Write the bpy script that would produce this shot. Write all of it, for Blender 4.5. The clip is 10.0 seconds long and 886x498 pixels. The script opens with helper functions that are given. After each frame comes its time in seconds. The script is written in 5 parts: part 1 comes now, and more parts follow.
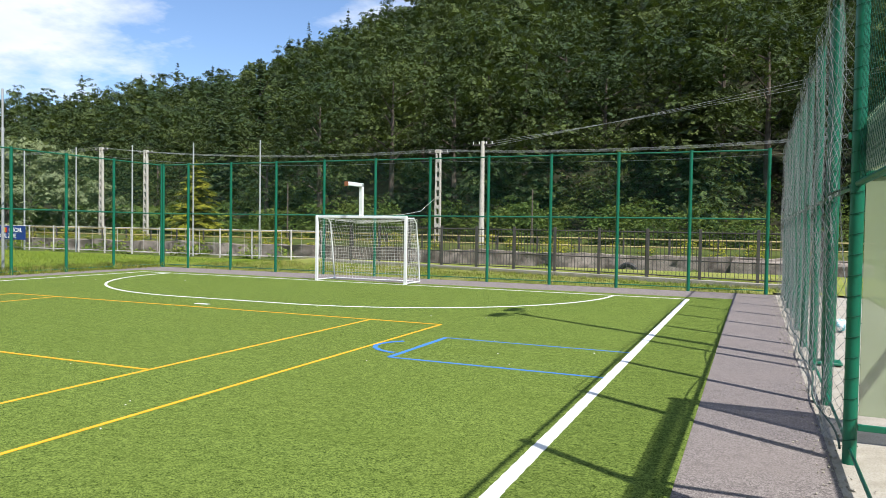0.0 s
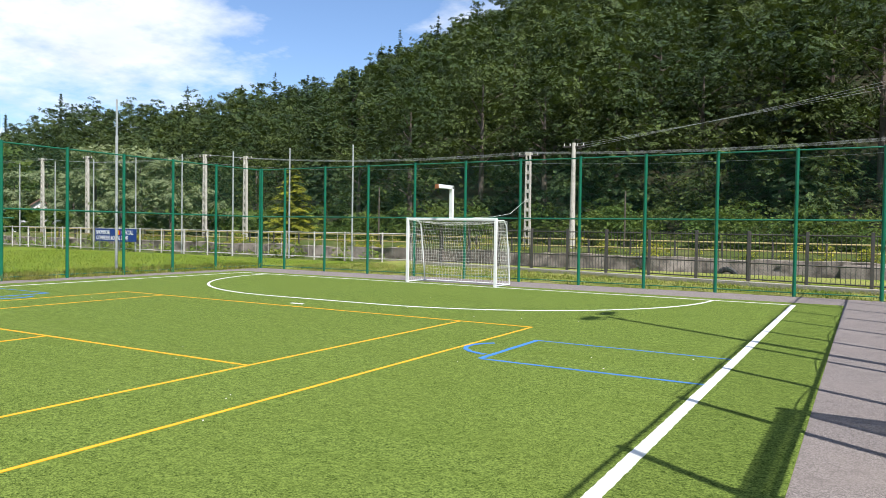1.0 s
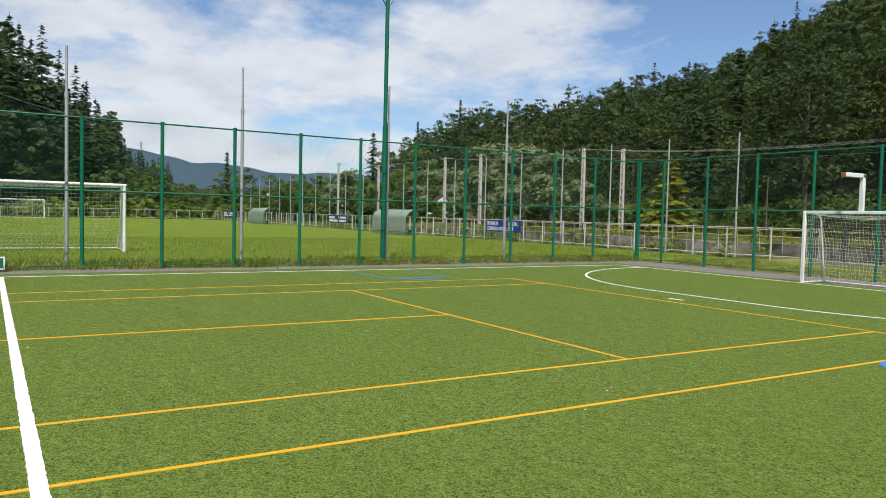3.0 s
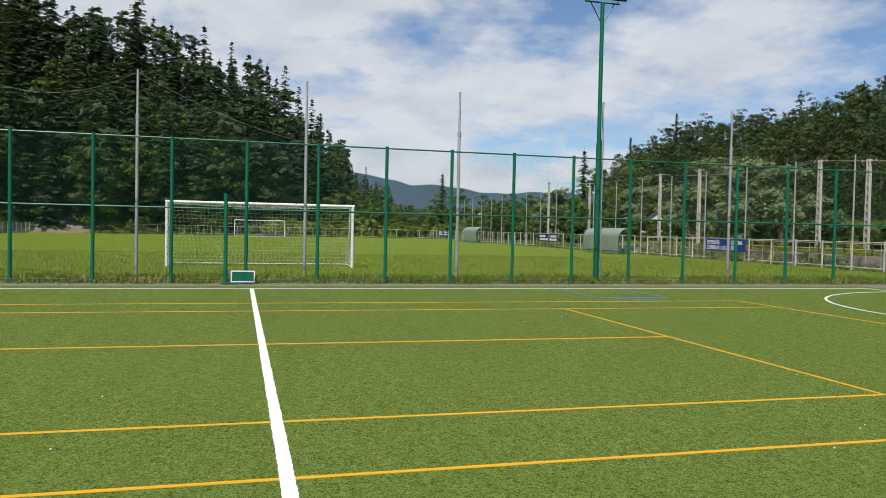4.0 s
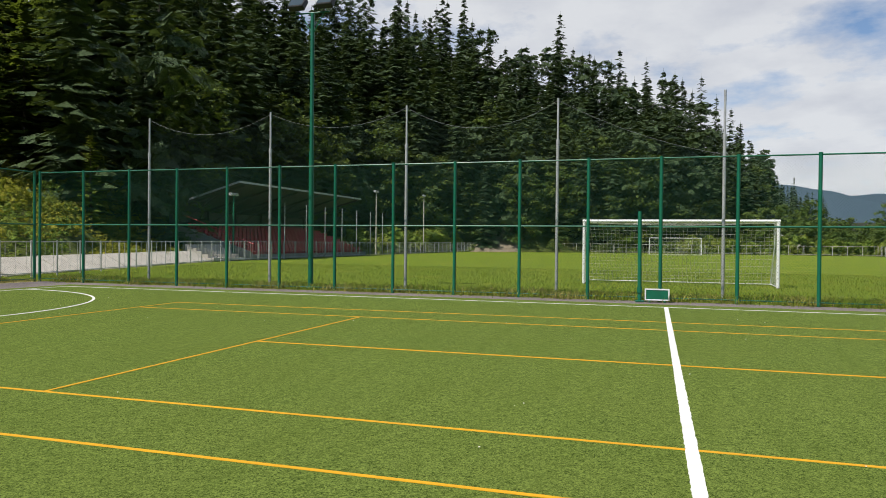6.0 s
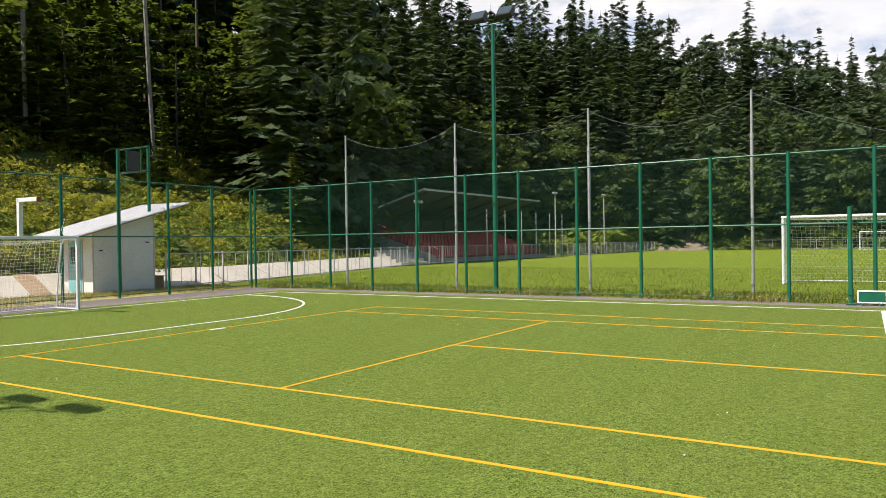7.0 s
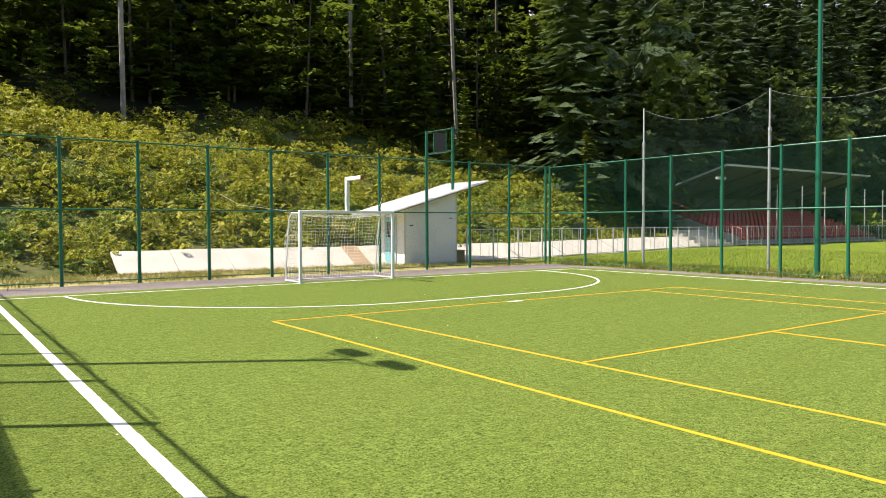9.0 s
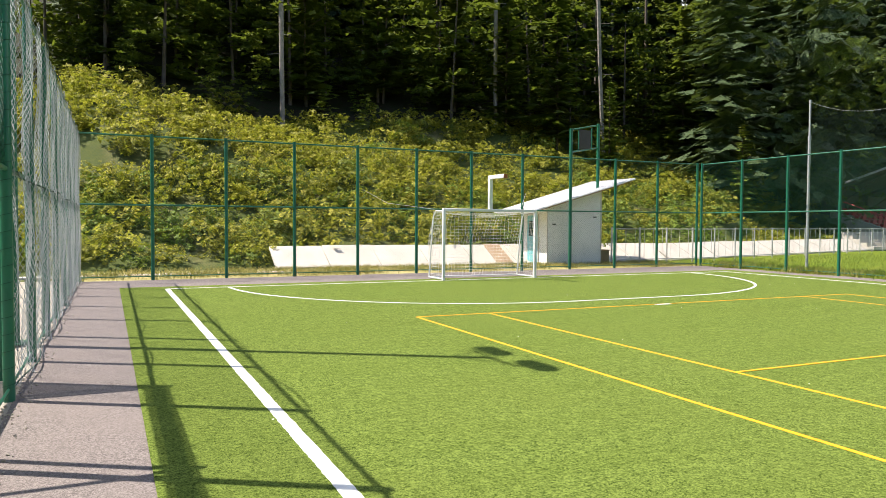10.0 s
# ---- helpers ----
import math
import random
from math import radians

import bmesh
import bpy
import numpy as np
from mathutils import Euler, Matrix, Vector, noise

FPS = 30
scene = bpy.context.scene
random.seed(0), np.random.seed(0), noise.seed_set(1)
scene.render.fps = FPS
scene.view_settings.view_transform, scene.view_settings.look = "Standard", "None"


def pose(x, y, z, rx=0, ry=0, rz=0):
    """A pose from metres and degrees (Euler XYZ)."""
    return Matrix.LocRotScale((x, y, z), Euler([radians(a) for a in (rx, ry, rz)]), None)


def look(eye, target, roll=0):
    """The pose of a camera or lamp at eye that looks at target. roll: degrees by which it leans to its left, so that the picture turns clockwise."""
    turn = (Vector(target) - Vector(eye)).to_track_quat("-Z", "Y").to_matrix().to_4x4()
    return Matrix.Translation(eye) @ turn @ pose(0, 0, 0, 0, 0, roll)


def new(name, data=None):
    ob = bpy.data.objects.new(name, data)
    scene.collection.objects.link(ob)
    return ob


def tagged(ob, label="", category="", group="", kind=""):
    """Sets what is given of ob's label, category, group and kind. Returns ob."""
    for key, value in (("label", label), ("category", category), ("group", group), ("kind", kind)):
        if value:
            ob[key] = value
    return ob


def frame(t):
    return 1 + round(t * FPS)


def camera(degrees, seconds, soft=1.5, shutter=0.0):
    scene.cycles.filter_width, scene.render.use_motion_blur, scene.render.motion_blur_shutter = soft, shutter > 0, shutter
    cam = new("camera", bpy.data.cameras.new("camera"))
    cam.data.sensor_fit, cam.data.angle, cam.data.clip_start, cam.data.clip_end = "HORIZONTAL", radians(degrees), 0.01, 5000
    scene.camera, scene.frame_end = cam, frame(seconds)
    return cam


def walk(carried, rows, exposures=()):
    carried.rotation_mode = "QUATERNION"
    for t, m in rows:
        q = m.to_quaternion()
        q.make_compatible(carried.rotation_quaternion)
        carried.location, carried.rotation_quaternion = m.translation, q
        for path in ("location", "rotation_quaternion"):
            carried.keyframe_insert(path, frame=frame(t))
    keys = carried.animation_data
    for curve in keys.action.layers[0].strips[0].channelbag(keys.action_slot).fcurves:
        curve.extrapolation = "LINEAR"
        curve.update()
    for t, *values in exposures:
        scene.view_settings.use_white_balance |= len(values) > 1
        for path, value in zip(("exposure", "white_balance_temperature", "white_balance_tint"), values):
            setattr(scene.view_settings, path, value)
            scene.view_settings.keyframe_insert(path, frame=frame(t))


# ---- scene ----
cam = camera(62.8, 10.0, 0.7)
# seconds, eye, target, roll
PATH = [
    (0, (10.61, -0.085, 1.724), (9.824, 1.752, 1.665), 0.9),
    (0.5, (10.597, -0.066, 1.707), (9.742, 1.742, 1.654), 0.7),
    (1, (10.553, -0.037, 1.684), (9.548, 1.691, 1.631), 0.9),
    (1.5, (10.478, -0.011, 1.652), (9.264, 1.576, 1.563), 1.1),
    (2, (10.355, 0.053, 1.647), (8.937, 1.461, 1.566), 0.3),
    (2.2, (10.322, 0.064, 1.659), (8.84, 1.404, 1.576), 0.6),
    (3.3, (10.398, -0.055, 1.677), (8.604, 0.826, 1.592), 1.1),
    (3.5, (10.395, -0.073, 1.677), (8.552, 0.701, 1.603), 0.8),
    (4, (10.329, -0.085, 1.648), (8.393, 0.415, 1.594), 1.2),
    (4.5, (10.203, -0.102, 1.621), (8.211, 0.081, 1.594), 1.1),
    (5, (10.105, -0.102, 1.6), (8.107, -0.176, 1.586), 1.1),
    (5.5, (10.0, -0.079, 1.588), (8.031, -0.426, 1.572), 0.7),
    (5.7, (10.021, -0.071, 1.596), (8.073, -0.525, 1.578), 0.8),
    (6.8, (10.546, -0.07, 1.725), (8.787, -1.022, 1.706), -0.8),
    (7, (10.548, -0.104, 1.731), (8.841, -1.147, 1.714), -0.8),
    (7.5, (10.429, -0.222, 1.693), (8.856, -1.458, 1.674), -0.7),
    (8, (10.344, -0.308, 1.653), (8.88, -1.67, 1.626), 0.2),
    (8.5, (10.34, -0.39, 1.638), (8.999, -1.872, 1.587), 0.4),
    (9, (10.41, -0.443, 1.621), (9.236, -2.061, 1.556), -0.2),
    (9.5, (10.404, -0.477, 1.636), (9.411, -2.211, 1.567), -0.1),
    (10, (10.405, -0.491, 1.625), (9.566, -2.305, 1.555), 0.3),
]
walk(cam, [(t, look(eye, target, roll)) for t, eye, target, roll in PATH], [(0.0, 0.76, 6150.0, 11.0), (1.0, 0.76, 6150.0, 11.0), (2.0, 0.55, 6200.0, 10.0), (3.5, 0.14, 6300.0, 9.0), (5.5, 0.05, 6400.0, 9.0), (7.0, 0.62, 6850.0, 13.0), (8.0, 0.97, 6900.0, 13.5), (9.0, 1.07, 6900.0, 14.0), (10.0, 1.12, 6750.0, 14.0)])

# ---- world and sun ----
SUN_TO = Vector((0.85, -0.525, 1.46)).normalized()
ELEV = math.asin(SUN_TO.z)
world = bpy.data.worlds.new("sky")
scene.world = world
world.use_nodes = True


class Nodes:
    """Short hand for building node trees."""

    def __init__(self, tree, keep=False):
        self.t = tree
        if not keep:
            tree.nodes.clear()

    def add(self, kind, **ins):
        n = self.t.nodes.new("ShaderNode" + kind)
        for k, v in ins.items():
            key = int(k[1:]) if k[0] == "i" and k[1:].isdigit() else k.replace("_", " ")
            self.put(n.inputs[key], v)
        return n

    def put(self, sock, v):
        if isinstance(v, bpy.types.Node):
            v = v.outputs[0]
        if isinstance(v, bpy.types.NodeSocket):
            self.t.links.new(v, sock)
        else:
            if sock.type == "RGBA" and len(v) == 3:
                v = (*v, 1)
            sock.default_value = v

    def mix(self, f, a, b, blend="MIX"):
        n = self.t.nodes.new("ShaderNodeMix")
        n.data_type, n.blend_type = "RGBA", blend
        for i, v in ((0, f), (6, a), (7, b)):
            self.put(n.inputs[i], v)
        return n.outputs[2]

    def math(self, op, a, b=0.0):
        n = self.t.nodes.new("ShaderNodeMath")
        n.operation = op
        self.put(n.inputs[0], a), self.put(n.inputs[1], b)
        return n.outputs[0]

    def noise(self, scale, detail=4.0, vec=None, rough=0.55):
        n = self.add("TexNoise", Scale=scale, Detail=detail, Roughness=rough)
        if vec is not None:
            self.put(n.inputs["Vector"], vec)
        return n.outputs[0]

    def cells(self, scale, vec):
        """A random value for each small cell."""
        v = self.add("TexVoronoi", Vector=vec, Scale=scale)
        return self.add("SeparateColor", Color=v.outputs["Color"]).outputs[0]

    def ramp(self, f, lo, hi):
        n = self.add("MapRange")
        for i, v in ((0, f), (1, lo), (2, hi)):
            self.put(n.inputs[i], v)
        return n.outputs[0]


w = Nodes(world.node_tree)
way = w.add("TexCoord").outputs["Generated"]
sky = w.add("TexSky")
sky.sky_type, sky.sun_disc, sky.altitude = "NISHITA", False, 600.0
sky.sun_elevation, sky.sun_rotation = ELEV, math.atan2(SUN_TO.x, SUN_TO.y)
# clouds: flat layers, thicker towards the west of the valley, seen on a plane overhead
sep = w.add("SeparateXYZ", Vector=way)
zc = w.math("MAXIMUM", w.math("ADD", sep.outputs[2], 0.20), 0.05)
plane = w.add("CombineXYZ", X=w.math("DIVIDE", sep.outputs[0], zc), Y=w.math("DIVIDE", sep.outputs[1], zc), Z=0.0)
big = w.noise(1.35, 6.0, plane, 0.55)
fine = w.noise(4.5, 7.0, plane, 0.6)
form = w.math("ADD", w.math("MULTIPLY", big, 0.72), w.math("MULTIPLY", fine, 0.28))
west = w.ramp(w.math("ADD", w.math("MULTIPLY", sep.outputs[0], -1.0), w.math("MULTIPLY", sep.outputs[1], -0.55)), 0.25, 0.85)
low = w.math("SUBTRACT", 0.515, w.math("MULTIPLY", west, 0.150))
cover = w.ramp(form, low, w.math("ADD", low, 0.13))
shade = w.mix(w.ramp(w.noise(3.2, 5.0, plane, 0.55), 0.42, 0.70), (6.7, 6.85, 7.1), (5.4, 5.6, 6.1))
full = w.mix(w.math("MULTIPLY", cover, 0.93), w.mix(1.0, sky.outputs[0], (0.90, 0.97, 1.06), "MULTIPLY"), shade)
w.add("OutputWorld", Surface=w.add("Background", Color=full, Strength=0.100))

sun = new("sun", bpy.data.lights.new("sun", "SUN"))
sun.data.energy, sun.data.angle, sun.data.color = 4.7, radians(0.53), (1.0, 0.94, 0.84)
sun.matrix_world = look(SUN_TO * 60, (0, 0, 0))


# ---- materials ----
def material(name, rough=0.6, metal=0.0, spec=0.5):
    m = bpy.data.materials.new(name)
    m.use_nodes = True
    n = Nodes(m.node_tree)
    b = n.add("BsdfPrincipled", Roughness=rough, Metallic=metal)
    b.inputs["Specular IOR Level"].default_value = spec
    n.add("OutputMaterial", Surface=b)
    return m, n, b


def place(n):
    return n.add("NewGeometry").outputs["Position"]


def bump(n, b, height, strength, distance):
    k = n.add("Bump", Height=height, Strength=strength, Distance=distance)
    n.put(b.inputs["Normal"], k)


def plain(name, a, b2, rough=0.6, metal=0.0, scale=3.0, fine=40.0, relief=0.15, dist=0.003, spec=0.5):
    """Paint, metal, plaster: two tones mixed by broad stains and fine grain."""
    m, n, b = material(name, rough, metal, spec)
    p = place(n)
    f = n.ramp(n.noise(scale, 6, p), 0.35, 0.7)
    g = n.noise(fine, 3, p)
    col = n.mix(f, a, b2)
    col = n.mix(n.math("MULTIPLY", n.ramp(g, 0.3, 0.75), 0.35), col, tuple(v * 0.72 for v in a), "MIX")
    n.put(b.inputs["Base Color"], col)
    n.put(b.inputs["Roughness"], n.math("ADD", n.math("MULTIPLY", g, 0.22), rough - 0.1))
    bump(n, b, g, relief, dist)
    return m


def turf_material():
    m, n, b = material("artificial_turf", 0.95, 0.0, 0.04)
    p = place(n)
    blades = n.noise(95.0, 5, p, 0.85)
    tufts = n.noise(24.0, 6, p, 0.85)
    wear = n.noise(0.55, 5, p)
    st = n.add("Mapping", Vector=p, Scale=(0.25, 2.2, 1.0))
    brush = n.noise(1.3, 4, st)
    grain = n.noise(52.0, 3, p, 0.75)
    clump = n.noise(9.0, 5, p, 0.75)
    tip = n.math("ADD", n.math("MULTIPLY", n.cells(125.0, p), 0.52), n.math("ADD", n.math("MULTIPLY", n.cells(72.0, p), 0.36), n.math("MULTIPLY", n.cells(31.0, p), 0.12)))
    mixed = n.math("ADD", n.math("MULTIPLY", tip, 0.72), n.math("MULTIPLY", n.ramp(n.math("ADD", n.math("MULTIPLY", tufts, 0.6), n.math("MULTIPLY", clump, 0.4)), 0.38, 0.62), 0.28))
    col = n.mix(n.ramp(mixed, 0.22, 0.78), (0.022, 0.050, 0.005), (0.278, 0.372, 0.082))
    col = n.mix(n.math("MULTIPLY", n.ramp(wear, 0.35, 0.7), 0.18), col, (0.175, 0.215, 0.045))
    col = n.mix(n.math("MULTIPLY", n.ramp(brush, 0.4, 0.7), 0.22), col, (0.10, 0.15, 0.018))
    n.put(b.inputs["Base Color"], col)
    h = n.math("ADD", n.math("MULTIPLY", tip, 0.9), n.math("MULTIPLY", tufts, 0.6))
    bump(n, b, h, 1.0, 0.03)
    return m


def grass_material(name, dark, light, dry, dry_at=0.55):
    m, n, b = material(name, 0.85, 0.0, 0.15)
    p = place(n)
    col = n.mix(n.math("ADD", n.math("MULTIPLY", n.ramp(n.noise(18.0, 5, p, 0.7), 0.3, 0.7), 0.5), n.math("MULTIPLY", n.cells(21.0, p), 0.5)), dark, light)
    col = n.mix(n.math("MULTIPLY", n.ramp(n.noise(0.35, 6, p, 0.6), dry_at, dry_at + 0.2), 0.65), col, dry)
    col = n.mix(n.math("MULTIPLY", n.ramp(n.noise(3.1, 5, p), 0.45, 0.7), 0.4), col, dark)
    n.put(b.inputs["Base Color"], col)
    bump(n, b, n.noise(30.0, 5, p, 0.7), 0.9, 0.06)
    return m


def ground_material():
    """Rough grass on the valley floor; under the woods on the slopes brown leaf litter and herbs, darkened for the
    shade between crowns.
    """
    m = grass_material("valley_ground", (0.045, 0.070, 0.014), (0.115, 0.135, 0.030), (0.19, 0.165, 0.075), 0.5)
    n = Nodes(m.node_tree, True)
    b = [k for k in n.t.nodes if k.type == "BSDF_PRINCIPLED"][0]
    p = place(n)
    x, y, z = n.add("SeparateXYZ", Vector=p).outputs
    # litter and herb tones, with the shade between the crowns put into them
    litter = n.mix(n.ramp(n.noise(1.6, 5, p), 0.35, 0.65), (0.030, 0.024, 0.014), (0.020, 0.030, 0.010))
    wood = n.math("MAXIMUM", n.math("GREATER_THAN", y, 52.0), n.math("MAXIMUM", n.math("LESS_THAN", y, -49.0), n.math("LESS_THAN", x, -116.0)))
    # bare stony earth low on the slope behind the shed
    earth = n.mix(n.ramp(n.noise(7.0, 6, p, 0.7), 0.35, 0.65), (0.12, 0.095, 0.065), (0.34, 0.29, 0.22))
    worn = n.math("ADD", y, n.math("MULTIPLY", n.noise(0.7, 5, p), 3.0))
    cut = n.math("MULTIPLY", n.math("GREATER_THAN", worn, -29.2), n.math("MULTIPLY", n.math("LESS_THAN", y, -24.0), n.math("LESS_THAN", x, -4.0)))
    col = n.mix(cut, b.inputs["Base Color"].links[0].from_socket, earth)
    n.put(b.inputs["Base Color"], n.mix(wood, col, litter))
    return m


def asphalt_material():
    m, n, b = material("asphalt", 0.9, 0.0, 0.25)
    p = place(n)
    g = n.math("ADD", n.math("MULTIPLY", n.noise(150.0, 3, p, 0.7), 0.45), n.math("MULTIPLY", n.cells(110.0, p), 0.5))
    col = n.mix(n.ramp(g, 0.3, 0.75), (0.090, 0.078, 0.074), (0.285, 0.25, 0.238))
    col = n.mix(n.math("MULTIPLY", n.ramp(n.noise(1.1, 6, p), 0.35, 0.7), 0.55), col, (0.195, 0.166, 0.155))
    col = n.mix(n.math("MULTIPLY", n.ramp(n.noise(4.5, 5, p), 0.55, 0.72), 0.40), col, (0.112, 0.095, 0.09))
    n.put(b.inputs["Base Color"], col)
    bump(n, b, g, 0.6, 0.006)
    return m


def rock_material(name, a, b2, c, scale=1.2):
    """Concrete, gravel and stone."""
    m, n, b = material(name, 0.9, 0.0, 0.2)
    p = place(n)
    g = n.noise(55.0, 5, p, 0.7)
    col = n.mix(n.ramp(n.noise(scale, 7, p, 0.62), 0.35, 0.66), a, b2)
    col = n.mix(n.math("MULTIPLY", n.ramp(g, 0.45, 0.72), 0.6), col, c)
    n.put(b.inputs["Base Color"], col)
    bump(n, b, n.math("ADD", g, n.noise(scale * 5, 5, p)), 0.5, 0.02)
    return m


def leaf_material(name, a, b2, c, glow=0.35, patch=0.16, gaps=0.0, gap_scale=6.0):
    """Leaves: each one its own tone, with light passing through."""
    m, n, b = material(name, 0.6, 0.0, 0.25)
    geo = n.add("NewGeometry")
    col = n.mix(geo.outputs["Random Per Island"], a, b2)
    col = n.mix(n.ramp(n.noise(patch, 3, geo.outputs["Position"]), 0.42, 0.66), col, c)
    # specks vary the tone at random and paint in sunlit against shaded leaves
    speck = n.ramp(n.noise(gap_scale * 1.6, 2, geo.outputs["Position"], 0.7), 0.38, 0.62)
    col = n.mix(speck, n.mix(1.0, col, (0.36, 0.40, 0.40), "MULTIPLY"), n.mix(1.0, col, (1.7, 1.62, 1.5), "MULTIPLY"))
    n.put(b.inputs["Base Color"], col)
    bump(n, b, n.noise(gap_scale * 1.3, 2, geo.outputs["Position"], 0.6), 1.0, 0.9 / gap_scale)
    tr = n.add("BsdfTranslucent", Color=n.mix(0.5, col, (0.16, 0.22, 0.02)))
    out = [k for k in n.t.nodes if k.type == "OUTPUT_MATERIAL"][0]
    leaf = n.add("MixShader", i0=glow, i1=b.outputs[0], i2=tr.outputs[0])
    if gaps:
        # gaps between the small leaves of a spray
        seen = n.math("GREATER_THAN", n.noise(gap_scale, 2, geo.outputs["Position"], 0.6), gaps)
        leaf = n.add("MixShader", i0=seen, i1=n.add("BsdfTransparent").outputs[0], i2=leaf.outputs[0])
    n.put(out.inputs["Surface"], leaf)
    return m


TURF = turf_material()
PITCH_WHITE = plain("white_line_paint", (0.80, 0.80, 0.78), (0.66, 0.68, 0.62), 0.8, 0, 2.5, 90, 0.6, 0.01)
PITCH_YELLOW = plain("yellow_line_paint", (0.72, 0.375, 0.002), (0.64, 0.33, 0.002), 0.8, 0, 2.5, 90, 0.6, 0.01)
PITCH_BLUE = plain("blue_line_paint", (0.035, 0.16, 0.52), (0.05, 0.20, 0.45), 0.8, 0, 2.5, 90, 0.6, 0.01)
GRASS = grass_material("field_grass", (0.085, 0.135, 0.008), (0.205, 0.270, 0.020), (0.28, 0.280, 0.045), 0.52)
GROUND = ground_material()
ASPHALT = asphalt_material()
CONCRETE = rock_material("pale_concrete", (0.62, 0.58, 0.51), (0.50, 0.46, 0.40), (0.38, 0.34, 0.29))
WALL_STONE = rock_material("weathered_wall", (0.34, 0.295, 0.25), (0.085, 0.070, 0.058), (0.06, 0.05, 0.04), 1.7)
VERGE = grass_material("dry_verge_grass", (0.12, 0.16, 0.02), (0.27, 0.31, 0.05), (0.36, 0.33, 0.12), 0.42)
DRY_VERGE = grass_material("sunburnt_verge_grass", (0.20, 0.20, 0.05), (0.42, 0.38, 0.13), (0.52, 0.45, 0.22), 0.36)
FOOTING = rock_material("footing_concrete", (0.40, 0.375, 0.34), (0.29, 0.27, 0.24), (0.18, 0.165, 0.14), 1.5)
GRAVEL = rock_material("gravel", (0.40, 0.37, 0.32), (0.29, 0.265, 0.22), (0.18, 0.155, 0.12), 3.0)
GREEN = plain("green_steel_paint", (0.005, 0.135, 0.075), (0.005, 0.105, 0.058), 0.38, 0.0, 4, 60, 0.08)
GREEN_WIRE = plain("green_wire", (0.010, 0.075, 0.045), (0.012, 0.062, 0.038), 0.6, 0, 3, 40, 0.0, 0.001, 0.2)
GREY_STEEL = plain("galvanised_steel", (0.50, 0.51, 0.52), (0.38, 0.39, 0.40), 0.45, 0.35, 5, 50)
DARK_STEEL = plain("dark_railing_steel", (0.060, 0.055, 0.055), (0.095, 0.080, 0.075), 0.6, 0.2, 6, 60)
WHITE_STEEL = plain("white_steel_paint", (0.80, 0.81, 0.82), (0.70, 0.71, 0.72), 0.42, 0, 4, 60, 0.05)
OLD_WHITE = plain("chalky_white_paint", (0.62, 0.60, 0.58), (0.42, 0.39, 0.37), 0.75, 0, 4, 40)
PLASTER = plain("white_panel", (0.80, 0.80, 0.79), (0.72, 0.72, 0.71), 0.55, 0, 1.2, 30, 0.06)
ROOF_SHEET = plain("white_roof_sheet", (0.78, 0.78, 0.78), (0.68, 0.68, 0.69), 0.4, 0, 1.5, 30, 0.05)
CORD = plain("white_net_cord", (0.74, 0.73, 0.70), (0.58, 0.57, 0.54), 0.85)
DARK_CORD = plain("dark_net_cord", (0.020, 0.060, 0.045), (0.030, 0.070, 0.055), 0.85)
GREY_CORD = plain("grey_net_cord", (0.22, 0.235, 0.235), (0.15, 0.17, 0.17), 0.8)
# lighter copy of the grey cord, the backlit look put into its colour
PALE_CORD = plain("backlit_tone_net_cord", (0.36, 0.39, 0.40), (0.26, 0.29, 0.30), 0.8)
POLE_CONCRETE = rock_material("pole_concrete", (0.56, 0.53, 0.47), (0.44, 0.41, 0.36), (0.33, 0.30, 0.26), 2.5)
BARK = rock_material("bark", (0.13, 0.105, 0.085), (0.075, 0.06, 0.048), (0.20, 0.175, 0.15), 3.0)
PALE_BARK = rock_material("pale_bark", (0.34, 0.31, 0.28), (0.21, 0.19, 0.165), (0.13, 0.115, 0.10), 3.0)
YELLOW_STEEL = plain("yellow_railing_paint", (0.44, 0.36, 0.14), (0.30, 0.25, 0.11), 0.6)
RED_SEAT = plain("red_plastic", (0.52, 0.030, 0.050), (0.40, 0.024, 0.04), 0.5)
DARK_ROOF = plain("dark_roof_sheet", (0.055, 0.060, 0.060), (0.085, 0.085, 0.080), 0.6)
BLUE_SIGN = plain("blue_banner", (0.012, 0.045, 0.26), (0.010, 0.038, 0.21), 0.5)
SIGN_WHITE = plain("white_lettering", (0.80, 0.80, 0.80), (0.74, 0.74, 0.74), 0.5)
SIGN_YELLOW = plain("yellow_sign_paint", (0.85, 0.60, 0.02), (0.80, 0.55, 0.02), 0.5)
SIGN_RED = plain("red_sign_paint", (0.62, 0.02, 0.03), (0.55, 0.02, 0.03), 0.5)
BLACK = plain("black_rubber", (0.014, 0.014, 0.015), (0.024, 0.024, 0.024), 0.55)
RUST = plain("rusty_steel", (0.33, 0.12, 0.045), (0.22, 0.075, 0.03), 0.8)
STAIN = rock_material("stained_concrete", (0.46, 0.34, 0.23), (0.36, 0.25, 0.16), (0.26, 0.18, 0.11))
CYAN = plain("turquoise_paint", (0.18, 0.50, 0.55), (0.15, 0.42, 0.47), 0.5)
TILE_ROOF = plain("weathered_roof_tile", (0.20, 0.11, 0.085), (0.13, 0.085, 0.07), 0.8)
SHEET_GREEN = plain("olive_polycarbonate", (0.36, 0.42, 0.35), (0.28, 0.34, 0.28), 0.35, 0, 1.5)
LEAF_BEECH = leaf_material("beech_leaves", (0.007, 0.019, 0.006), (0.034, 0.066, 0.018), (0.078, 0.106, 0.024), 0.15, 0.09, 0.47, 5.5)
